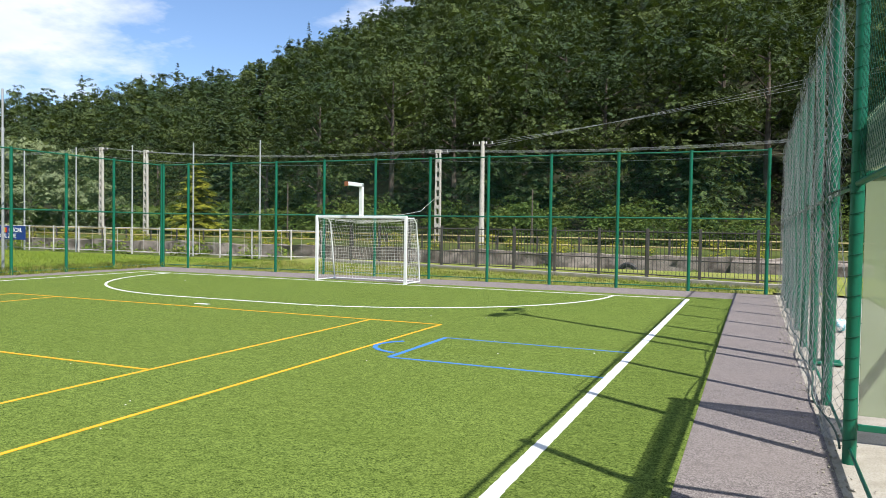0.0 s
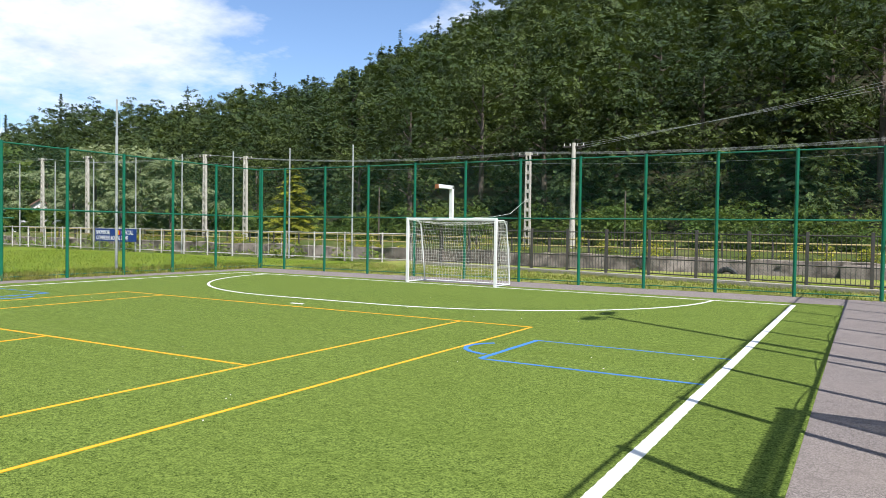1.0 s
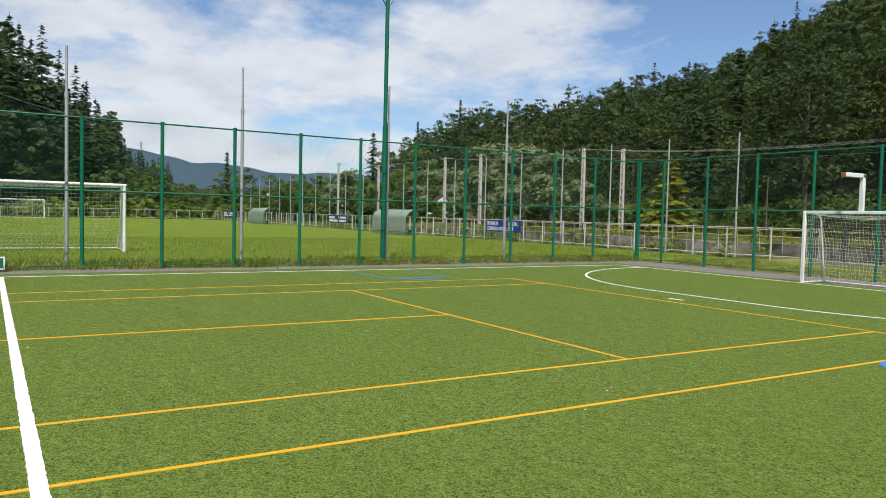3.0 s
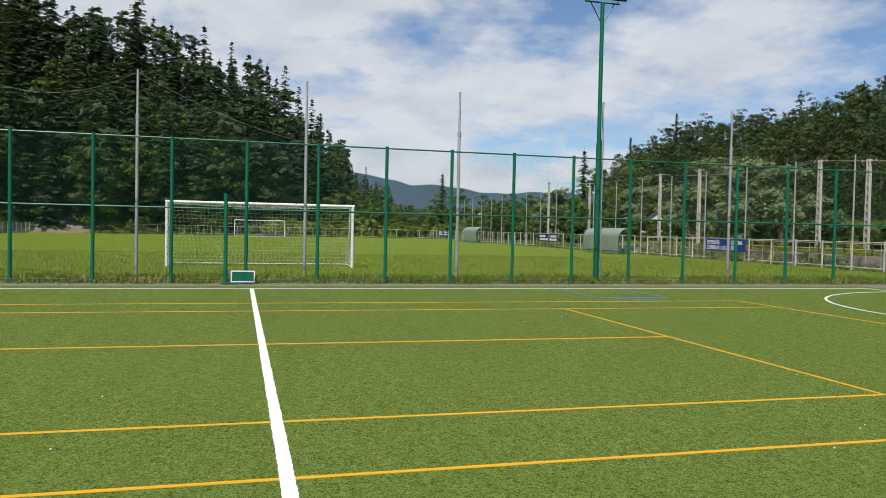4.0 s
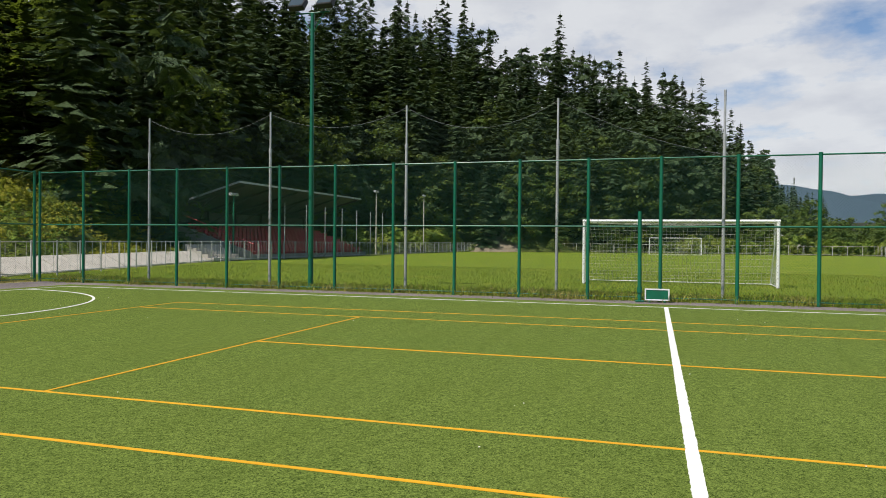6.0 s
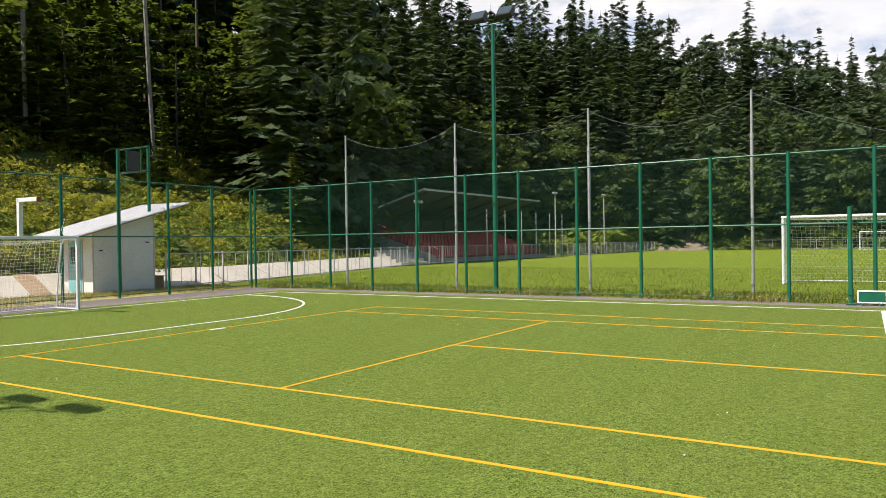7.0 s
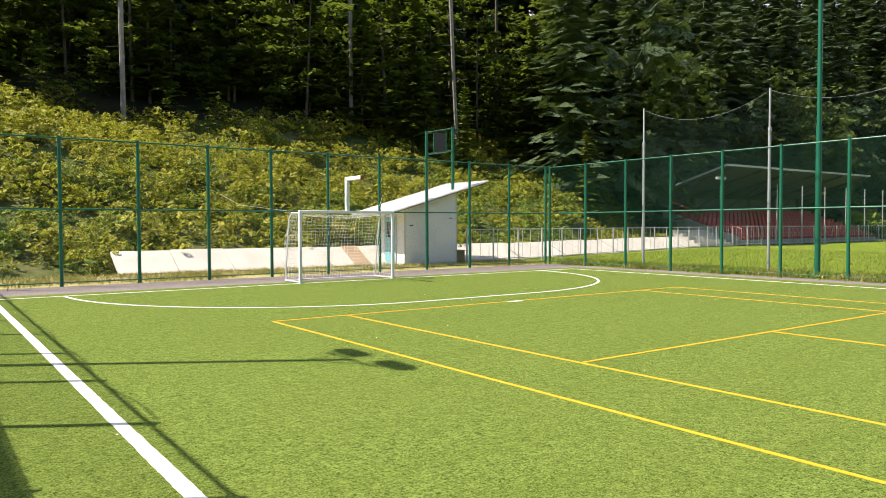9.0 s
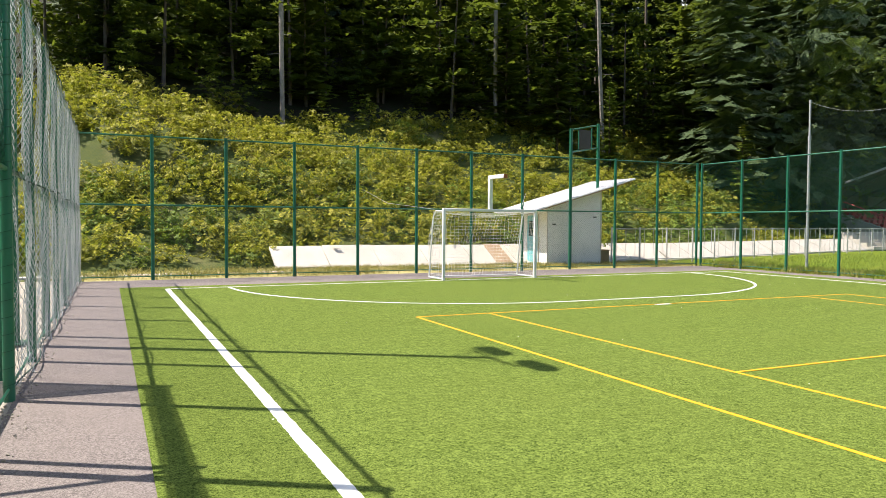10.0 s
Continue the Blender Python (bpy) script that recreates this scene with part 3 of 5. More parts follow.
# ---- floodlight masts ----
def floodlight_mast(x, y, side, label):
    m = thing("floodlight_mast", label, "floodlight mast", "floodlight masts", at=(x, y, 0), turn=0 if side > 0 else 180)
    part("mast", Build().tube((0, 0, 0), (0, 0, 4.6), 0.085, 14).tube((0, 0, 4.6), (0, 0, 9.2), 0.068, 14), GREEN, m)
    part("base_plate", Build().box((0, 0, 0.02), (0.34, 0.34, 0.03), None, 0.006), GREEN, m)
    part("cross_arm", Build().tube((0, -0.62, 9.22), (0, 0.62, 9.22), 0.026, 8), GREEN, m)
    for s in (-1, 1):
        part("brace", Build().tube((0, 0.03 * s, 8.55), (0, 0.42 * s, 9.2), 0.018, 6), GREEN, m)
        tilt = Euler((0, radians(-38), 0)).to_matrix()
        head = part("floodlight", Build().box((0, 0, 0), (0.22, 0.58, 0.46), tilt, 0.03), BLACK, m, "black floodlight with a glass front", at=(0.06, 0.52 * s, 9.52))
        part("lens", Build().box(tilt @ Vector((0.113, 0, 0)), (0.012, 0.50, 0.38), tilt, 0.004), GLASS_M, head)
        part("bracket", Build().tube((0, 0, -0.30), (0, 0, -0.05), 0.016, 6), GREEN, head)
    return m


floodlight_mast(-11.75, 10.87, 1, "green floodlight mast with two black lamps beside the field fence")
floodlight_mast(-11.75, -11.6, 1, "green floodlight mast with two black lamps beside the field fence")
floodlight_mast(11.55, 10.75, -1, "green floodlight mast with two black lamps outside the near fence")
floodlight_mast(11.55, -11.5, -1, "green floodlight mast with two black lamps outside the near fence")


# ---- small goals ----
def net_grid(b, corner, nx_, ny_, r):
    """Square net cords over a four-cornered patch given by a point function of two values from 0 to 1."""
    for i in range(nx_ + 1):
        pts = [corner(i / nx_, j / ny_) for j in range(ny_ + 1)]
        for p, q in zip(pts[:-1], pts[1:]):
            b.tube(p, q, r, 3, None, False)
    for j in range(ny_ + 1):
        pts = [corner(i / nx_, j / ny_) for i in range(nx_ + 1)]
        for p, q in zip(pts[:-1], pts[1:]):
            b.tube(p, q, r, 3, None, False)


def goal(name, label, group, at, turn, width, tall, top_depth, foot_depth, sec, cells, cord, mat, arm=False, seed=3):
    """A goal that opens towards its own -y; the net hangs behind it."""
    g = thing(name, label, "goal", group, at=at, turn=turn)
    hw = width / 2
    for s in (-1, 1):
        if sec == "square":
            part("goalpost", Build().box((s * (hw - 0.04), 0, tall / 2), (0.08, 0.08, tall), None, 0.008), mat, g)
        else:
            part("goalpost", Build().tube((s * (hw - 0.06), 0, 0), (s * (hw - 0.06), 0, tall - 0.06), 0.06, 14), mat, g)
        x = s * (hw - 0.05)
        if top_depth > 0.2:
            part("net_stanchion", Build().path([(x, 0.04, tall - 0.08), (x, top_depth * 0.75, tall - 0.06), (x, top_depth, tall - 0.22), (x, top_depth + 0.12, tall * 0.6), (x, foot_depth, 0.03)], 0.02, 8), mat, g)
            part("ground_bar", Build().tube((x, 0.04, 0.03), (x, foot_depth, 0.03), 0.022, 8), mat, g)
    if sec == "square":
        part("crossbar", Build().box((0, 0, tall - 0.04), (width - 0.166, 0.08, 0.08), None, 0.008), mat, g)
    else:
        part("crossbar", Build().tube((-hw, 0, tall - 0.06), (hw, 0, tall - 0.06), 0.06, 14), mat, g)
    part("back_bar", Build().tube((-hw + 0.05, foot_depth, 0.03), (hw - 0.05, foot_depth, 0.03), 0.02, 8), mat, g)
    r = random.Random(seed)
    wob = [r.uniform(0, 6) for _ in range(4)]

    def back(u, v):
        x = (u - 0.5) * (width - 0.1)
        k = math.sin(math.pi * v)
        y = top_depth + (foot_depth - top_depth) * v + k * (0.10 + 0.06 * math.sin(u * 9 + wob[0])) + 0.03 * math.sin(u * 23 + v * 5 + wob[2])
        return Vector((x + 0.03 * math.sin(v * 9 + u * 12 + wob[1]), y, max(0.02, (tall - 0.12) * (1 - v) - 0.06 * math.sin(math.pi * u) * (1 - v) + 0.03)))

    def roof(u, v):
        x = (u - 0.5) * (width - 0.1)
        return Vector((x, 0.03 + v * (top_depth - 0.03), tall - 0.06 - 0.07 * v - 0.12 * math.sin(math.pi * u) * math.sin(math.pi * v)))

    net = Build()
    net_grid(net, back, int(width / cells), int(tall * 1.12 / cells), cord)
    if top_depth > 0.2:
        net_grid(net, roof, int(width / cells), max(2, int(top_depth / cells)), cord)
    for s in (0.0, 1.0):
        def side(u, v, s=s):
            p = back(s, v)
            return Vector((p.x, p.y * u + 0.03, p.z + (1 - u) * 0.05 * (1 - v) + 0.0)) + Vector(((s - 0.5) * 0.10 * math.sin(math.pi * u) * math.sin(math.pi * v), 0, 0))
        net_grid(net, side, max(2, int(foot_depth / cells)), int(tall / cells), cord)
    part("net", net, CORD, g, "white knotted cord net", smooth=False)
    if arm:
        a = part("basket_arm", Build().box((0, 0.05, tall + 0.48), (0.11, 0.11, 1.0), None, 0.01).box((0, -0.36, tall + 0.93), (0.11, 0.94, 0.11), None, 0.01), mat, g, "white box-section arm without a backboard")
        part("end_plate", Build().box((0, -0.85, tall + 0.92), (0.12, 0.03, 0.13), None, 0.004), RUST, a, "rusty mounting plate")
    return g


goal("small_goal", "white small-sided goal with basketball arm before the river fence", "small goals", (-0.46, YG + 0.03, T0), 0, 3.18, 2.05, 0.75, 1.05, "square", 0.11, 0.0034, WHITE_STEEL, True, 3)
goal("small_goal", "white small-sided goal with basketball arm before the slope fence", "small goals", (0.14, -YG - 0.03, T0), 180, 3.14, 2.06, 0.75, 1.05, "square", 0.11, 0.0034, WHITE_STEEL, True, 4)
goal("football_goal", "full-size white football goal with a slack net on the grass field", "football goals", (-19.4, 0.17, 0), 90, 7.28, 2.56, 1.0, 2.2, "round", 0.16, 0.0055, WHITE_STEEL, False, 5)
goal("football_goal", "full-size white football goal at the far end of the grass field", "football goals", (-103.0, 0.5, 0), 270, 7.44, 2.5, 1.0, 2.2, "round", 0.3, 0.003, WHITE_STEEL, False, 6)

# stays from the fence posts to the goals
for pts in ([(0.9, E1 - 0.06, 2.75), (0.5, 21.6, 2.25), (0.2, 20.9, 2.12), (-0.2, 20.3, 2.08)], [(3.1, E2 + 0.06, 2.7), (2.5, -21.7, 2.25), (1.4, -20.6, 2.06)], [(-2.9, E2 + 0.06, 2.7), (-2.3, -21.6, 2.3), (-1.7, -20.5, 2.1)]):
    solid("stay_rope", Build().path(pts, 0.005, 5), CORD, "slack white rope tying the goal to the fence", "rope", "stay ropes")

# ---- at the halfway line ----
volley = thing("net_post", "leaning green steel net post against the fence", "net post", at=(-10.75, -0.89, 0))
part("pole", Build().tube((0, 0, 0.02), (-0.12, -0.02, 2.52), 0.055, 12), GREEN, volley)
part("collar", Build().tube((-0.002, 0, 0.25), (-0.006, 0, 0.40), 0.07, 12), GREEN, volley)
part("base_plate", Build().box((0, 0, 0.025), (0.24, 0.24, 0.03), None, 0.005), GREEN, volley)
boxx = thing("score_box", "low green board in a white frame at the halfway line", "board", at=(-10.75, -0.42, 0))
part("board", Build().box((0, 0, 0.21), (0.07, 0.57, 0.26), None, 0.008), GREEN, boxx)
fr = Build()
for c, s in (((0, 0, 0.355), (0.09, 0.66, 0.035)), ((0, 0, 0.065), (0.09, 0.66, 0.035)), ((0, 0.312, 0.21), (0.088, 0.035, 0.255)), ((0, -0.312, 0.21), (0.088, 0.035, 0.255))):
    fr.box(c, s, None, 0.004)
part("frame", fr, WHITE_STEEL, boxx)
part("foot", Build().box((0, 0.2, 0.02), (0.20, 0.05, 0.05), None, 0.004), GREEN, boxx)
part("foot", Build().box((0, -0.2, 0.02), (0.20, 0.05, 0.05), None, 0.004), GREEN, boxx)

# ---- ball-stop net on tall poles behind the football goal ----
POLE_Y = [-18.45, -13.4, -8.36, -3.42, 1.36, 6.18, 11.2, 16.2]
TALL = Build().tube((0, 0, 0), (0, 0, 4.7), 0.048, 10).tube((0, 0, 4.7), (0, 0, 6.05), 0.034, 10).tube((0, 0, 4.64), (0, 0, 4.78), 0.056, 10)
TALL_MESH = TALL.mesh("tall_pole", GREY_STEEL, True)
stop = thing("ball_stop_net", "tall grey steel poles carrying a sagging dark net", "net", at=(-12.15, 0, 0))
for y in POLE_Y:
    part("pole", TALL_MESH, None, stop, "galvanised steel pole", at=(0, y, 0))
for i, (a, b2) in enumerate(zip(POLE_Y[:-1], POLE_Y[1:])):
    if i > 3:
        continue
    sag, end = ((0.62, 5.98), (0.55, 5.98), (0.75, 5.98), (0.22, 4.2))[i]
    rope = lambda u, a=a, b2=b2, sag=sag, end=end: (a + (b2 - a) * u, 5.98 + (end - 5.98) * u - sag * 4 * u * (1 - u))
    part("top_rope", Build().path([(0, *rope(u)) for u in np.linspace(0, 1, 14)], 0.0055, 5), GREY_CORD, stop)
    b = Build()
    n = 40
    for sg in (1, -1):
        for k in range(-n, n + 1):
            pts = []
            for s in np.linspace(0, 1, 9):
                u = k / n + s * 0.62 * sg if sg > 0 else k / n + 1 - s * 0.62
                if 0 <= u <= 1:
                    y, z = rope(u)
                    pts.append(Vector((0.05 * math.sin(7 * u + 4 * s), y, z * s + 0.1 * (1 - s))))
            for p, q in zip(pts[:-1], pts[1:]):
                b.tube(p, q, 0.0017, 3, None, False)
    part("netting", b, DARK_CORD, stop, "dark knotted netting", smooth=False)

# ---- perimeter of the grass field ----
SPOST = Build().box((0, 0, 0.75), (0.06, 0.06, 1.5), None, 0.006).mesh("post", OLD_WHITE)


def light_fence(name, label, p, q, step, tall, mat, bar_step, mesh_name):
    """A low fence of thin posts and rails with fine bars between."""
    f = thing(name, label, "fence", "field fences", "structure")
    p, q = Vector((*p, 0)), Vector((*q, 0))
    d = (q - p)
    n = max(1, round(d.length / step))
    for i in range(n + 1):
        o = part("post", mesh_name, None, f, at=p + d * (i / n))
    for z in (tall - 0.06, 0.16):
        part("rail", Build().tube(p + Vector((0, 0, z)), q + Vector((0, 0, z)), 0.02, 6), mat, f)
    b = Build()
    m = int(d.length / bar_step)
    for i in range(m):
        c = p + d * ((i + 0.5) / m)
        b.tube(c + Vector((0, 0, 0.16)), c + Vector((0, 0, tall - 0.06)), 0.009, 4, None, False)
    part("bars", b, mat, f, smooth=False)
    tagged(f.children[-1], kind="stuff")
    return f


light_fence("field_fence", "weathered white metal fence along the touchline", (-8.5, 30.6), (-12.6, 29.7), 1.9, 1.5, OLD_WHITE, 0.95, SPOST)
light_fence("field_fence", "weathered white metal fence along the touchline", (-12.6, 29.7), (-113.0, FIELD_Y), 2.0, 1.5, OLD_WHITE, 0.95, SPOST)
light_fence("field_fence", "pale metal fence behind the far goal", (-113.0, FIELD_Y), (-113.0, -31.5), 2.0, 1.5, OLD_WHITE, 0.95, SPOST)
GPOST = Build().box((0, 0, 0.75), (0.05, 0.05, 1.5), None, 0.006).mesh("post", GREY_STEEL)
light_fence("field_fence", "grey metal fence before the stand", (-113.0, -31.5), (-36.0, -31.0), 2.0, 1.5, GREY_STEEL, 0.33, GPOST)
light_fence("field_fence", "grey metal fence beside the concrete bank", (-36.0, -31.0), (-13.0, -24.9), 1.9, 1.5, GREY_STEEL, 0.62, GPOST)
light_fence("field_fence", "grey metal gate fence beside the shed", (-13.0, -24.9), (-8.6, -24.9), 1.45, 1.5, OLD_WHITE, 0.48, SPOST)

# tall posts along the touchline
TP = Build().tube((0, 0, 0), (0, 0, 6.0), 0.05, 8, 0.036).mesh("pole", GREY_STEEL, True)
for i in range(20):
    solid("net_pole", TP, None, "tall thin grey steel pole along the touchline", "pole", "touchline poles", at=(-12.4 - 4.3 * i, 30.05, 0))


# ---- banners ----
def letters(name, text, size, at, turn, mat, parent, squeeze=1.0):
    cu = bpy.data.curves.new(name, "FONT")
    cu.body, cu.size, cu.extrude, cu.align_x = text, size, 0.004, "LEFT"
    cu.offset = 0.012 * size
    cu.materials.append(mat)
    o = new(name, cu)
    dg = bpy.context.evaluated_depsgraph_get()
    m = bpy.data.meshes.new_from_object(o.evaluated_get(dg))
    bpy.data.objects.remove(o)
    o = new(name, m)
    o.parent, o.location, o.rotation_euler, o.scale = parent, at, (radians(90), 0, radians(turn)), (squeeze, 1, 1)
    return o


def banner(x, wide, tall, bottom, full):
    b = thing("sponsor_banner", "blue banner with white lettering and a small tricolour on the fence", "banner", "banners", at=(x, FIELD_Y - 0.10, bottom))
    part("panel", Build().box((0, 0, tall / 2), (wide, 0.02, tall), None, 0.004), BLUE_SIGN, b)
    k = tall / 0.8
    y = -0.016
    if full:
        letters("lettering", "SPONSOR", 0.36 * k, (-wide * 0.47, y, tall * 0.56), 0, SIGN_WHITE, b, 0.86)
        letters("lettering", "OFICIAL", 0.36 * k, (wide * 0.155, y, tall * 0.56), 0, SIGN_WHITE, b, 0.86)
        letters("lettering", "CONSILIUL LOCAL ZEME", 0.36 * k, (-wide * 0.47, y, tall * 0.12), 0, SIGN_WHITE, b, 0.80)
    else:
        for z, parts_ in ((0.68, ((-0.30, 0.32), (0.30, 0.30))), (0.27, ((-0.22, 0.46), (0.28, 0.38)))):
            for cx, cw in parts_:
                part("lettering", Build().box((cx * wide, y, z * tall), (cw * wide, 0.008, 0.26 * tall)), SIGN_WHITE, b)
    for j, m in enumerate((BLUE_SIGN, SIGN_YELLOW, SIGN_RED)):
        part("tricolour_stripe", Build().box((wide * (0.035 + 0.035 * j), y - 0.004, tall * 0.70), (wide * 0.035, 0.006, tall * 0.36)), m, b)


banner(-30.7, 4.1, 0.80, 0.62, True)
banner(-60.2, 4.9, 0.80, 0.62, False)
banner(-104.0, 6.0, 0.85, 0.62, False)


# ---- dugouts ----
def dugout(at, label):
    d = thing("team_dugout", label, "dugout", "dugouts", at=at, turn=180)
    w2, dep, tall = 3.1, 1.5, 2.05
    prof = [(-dep * 0.5, tall)] + [(-dep * 0.1 + dep * 0.6 * math.sin(a), tall - 0.75 + 0.75 * math.cos(a)) for a in np.linspace(0.05, 1.5, 9)] + [(dep * 0.5, 0.05)]
    inner = [(y * 0.97 - 0.01, z - 0.02) for y, z in reversed(prof)]
    part("shell", Build().prism(prof + inner, -w2, w2, Matrix(((0, 0, 1, 0), (1, 0, 0, 0), (0, 1, 0, 0), (0, 0, 0, 1)))), SHEET_GREEN, d, "olive translucent sheet")
    for i in range(7):
        x = -w2 + i * w2 / 3
        part("rib", Build().path([(x, y - 0.02, z - 0.03) for y, z in prof], 0.028, 6), GREEN, d)
    part("front_beam", Build().tube((-w2, -dep * 0.5, tall), (w2, -dep * 0.5, tall), 0.03, 8), GREEN, d)
    part("bench", Build().box((0, 0.25, 0.42), (2 * w2 - 0.2, 0.36, 0.05), None, 0.01), GREEN, d, "green bench seat")
    for x in (-w2 + 0.2, 0, w2 - 0.2):
        part("bench_leg", Build().box((x, 0.25, 0.20), (0.06, 0.3, 0.40), None, 0.006), GREEN, d)
    part("rear_rail", Build().tube((-w2, dep * 0.5, 0.25), (w2, dep * 0.5, 0.25), 0.025, 8), GREEN, d)
    return d


dugout((-43.9, 27.9, 0), "olive arched dugout shelter on green ribs beside the field")
dugout((-81.5, 27.9, 0), "olive arched dugout shelter further along the touchline")

# ---- river wall, railing and road beyond end one ----
def rough_wall(x0, x1, y, z0, z1):
    """A broken stone and concrete face with a crumbling top."""
    b, n, k = Build(), int((x1 - x0) / 0.28), 9
    vs, fs = [], []
    for i in range(n + 1):
        x = x0 + (x1 - x0) * i / n
        top = z1 + 0.16 * noise.noise(Vector((x * 0.35, 3.1, 0))) + 0.07 * noise.noise(Vector((x * 1.7, 0.4, 5)))
        for j in range(k + 1):
            z = z0 + (top - z0) * j / k
            vs.append(Vector((x, y - 0.25 + 0.22 * noise.noise(Vector((x * 0.7, z * 1.1, 2.0))) + 0.11 * noise.noise(Vector((x * 2.9, z * 3.3, 7.0))), z)))
        vs.append(Vector((x, y + 0.35, top + 0.02)))
        vs.append(Vector((x, y + 0.40, z0)))
    m = k + 3
    for i in range(n):
        for j in range(m - 1):
            fs.append((i * m + j, (i + 1) * m + j, (i + 1) * m + j + 1, i * m + j + 1))
    b.add(vs, fs)
    return b



solid("river_wall", rough_wall(-75.0, 15.0, 40.5, -1.8, 0.38), WALL_STONE, "weathered grey concrete river wall with stains", "retaining wall", "", "structure")
solid("river_wall", Build().box((-30.0, 32.85, -0.9), (90.0, 0.3, 1.75), None, 0.03), WALL_STONE, "low concrete river wall below the railing", "retaining wall", "", "structure")
solid("drain_block", Build().box((12.6, 38.8, -0.65), (6.0, 3.0, 1.9), None, 0.08), WALL_STONE, "pale concrete culvert block in the river bed", "culvert", "", "structure")
tyre = Build()
for i in range(18):
    a, c = 2 * math.pi * i / 18, 2 * math.pi * (i + 1) / 18
    tyre.path([(0.42 * math.cos(a), 0.0, 0.42 * math.sin(a)), (0.42 * math.cos(c), 0.0, 0.42 * math.sin(c))], 0.15, 8)
solid("old_tyre", tyre, BLACK, "old black tyre leaning on the river wall", "tyre", at=(4.4, 39.9, -0.55))

RAIL_P, RAIL_Q = Vector((12.5, 24.2, 0)), Vector((-8.5, 30.0, 0))
rail = thing("river_railing", "dark steel bar railing on square posts along the river", "railing", "", "structure")
RPOST = Build().box((0, 0, 0.9), (0.10, 0.10, 1.8), None, 0.008).mesh("post", DARK_STEEL)
d = RAIL_Q - RAIL_P
for i in range(13):
    part("post", RPOST, None, rail, at=RAIL_P + d * (i / 12))
for z in (1.68, 0.75, 0.22):
    part("rail", Build().tube(RAIL_P + Vector((0, 0, z)), RAIL_Q + Vector((0, 0, z)), 0.022, 6), DARK_STEEL, rail)
b = Build()
for i in range(160):
    c = RAIL_P + d * ((i + 0.5) / 160)
    b.tube(c + Vector((0, 0, 0.2)), c + Vector((0, 0, 1.76)), 0.012, 4, None, True)
tagged(part("bars", b, DARK_STEEL, rail, smooth=False), kind="stuff")
kerb = Build()
kerb.box((RAIL_P + RAIL_Q) / 2 + Vector((0, 0, 0.05)), (d.length, 0.18, 0.18), Euler((0, 0, math.atan2(d.y, d.x))).to_matrix(), 0.02)
part("kerb", kerb, FOOTING, rail, "grey concrete footing")

YR = 43.2
yrail = thing("road_railing", "yellow two-rail pedestrian railing on dark posts beside the road", "railing", "", "structure")
YP = Build().box((0, 0, 0.5), (0.10, 0.10, 1.15), None, 0.01).mesh("post", DARK_STEEL)
for i in range(34):
    part("post", YP, None, yrail, at=(-64 + 2.6 * i, YR, 0.2))
for z in (1.22, 0.78):
    part("rail", Build().tube((-64, YR, z), (22, YR, z), 0.045, 8), YELLOW_STEEL, yrail)


def utility_pole(at, tall, label, ladder):
    """A concrete pole; the ladder kind has two legs with openings."""
    p = thing("utility_pole", label, "utility pole", "utility poles", at=at)
    if ladder:
        b = Build()
        for s in (-1, 1):
            b.box((s * 0.15, 0, tall / 2), (0.10, 0.22, tall), Euler((0, radians(-s * 0.45), 0)).to_matrix(), 0.012)
        n = int(tall / 0.62)
        for i in range(n + 1):
            b.box((0, 0, 0.12 + (tall - 0.24) * i / n), (0.30, 0.20, 0.24), None, 0.01)
        part("pole", b, POLE_CONCRETE, p)
    else:
        part("pole", Build().tube((0, 0, 0), (0, 0, tall), 0.20, 12, 0.12), POLE_CONCRETE, p)
    part("crossarm", Build().box((0, 0, tall - 0.25), (1.5, 0.09, 0.09), None, 0.01), DARK_STEEL, p)
    for x in (-0.65, -0.25, 0.25, 0.65):
        part("insulator", Build().tube((x, 0, tall - 0.2), (x, 0, tall - 0.02), 0.035, 8, 0.025), OLD_WHITE, p)
    part("bracket", Build().path([(0, 0, tall), (0.06, 0.0, tall + 0.25), (0.5, 0, tall + 0.12)], 0.02, 6), DARK_STEEL, p)
    return p


UP = [((-9.2, 45.2, 0.5), 6.5, True), ((-5.95, 45.0, 0.5), 6.95, False), ((-40.6, 45.4, 0.4), 7.7, True), ((-35.4, 45.2, 0.4), 7.3, True), ((-66.0, 45.8, 0.3), 8.4, True), ((-85.0, 46.0, 0.3), 8.4, True), ((-99.0, 45.6, 0.2), 9.4, True), ((-57.0, 45.0, 0.3), 8.2, True), ((22.0, 45.0, 0.6), 7.0, True)]
for at, tall, lad in UP:
    utility_pole(at, tall, "pale concrete utility pole with wire arms beside the road" if not lad else "pale concrete ladder-type utility pole beside the road", lad)
solid("thin_pole", Build().tube((0, 0, 0), (0, 0, 3.6), 0.06, 8, 0.045), BARK, "thin weathered wooden pole beside the road", "pole", at=(-2.5, 45.0, 0.7))
solid("thin_pole", Build().tube((0, 0, 0), (0, 0, 4.2), 0.06, 8, 0.045), BARK, "thin weathered wooden pole beside the road", "pole", at=(-22.0, 46.0, 0.7))
cab = thing("overhead_cables", "thin grey overhead cables slung between the utility poles", "cables")
run = [UP[8], UP[0], UP[2], UP[4], UP[6]]
for (a, ta, _), (c, tc, _) in zip(run[:-1], run[1:]):
    for off, dz in ((-0.65, 0), (-0.25, 0), (0.25, 0), (0.65, 0), (0.0, -0.7)):
        p, q = Vector(a) + Vector((0, off, ta - 0.05 + dz)), Vector(c) + Vector((0, off, tc - 0.05 + dz))
        part("cable", Build().path([p.lerp(q, u) - Vector((0, 0, 2.2 * u * (1 - u))) for u in np.linspace(0, 1, 12)], 0.009, 4), GREY_STEEL, cab)
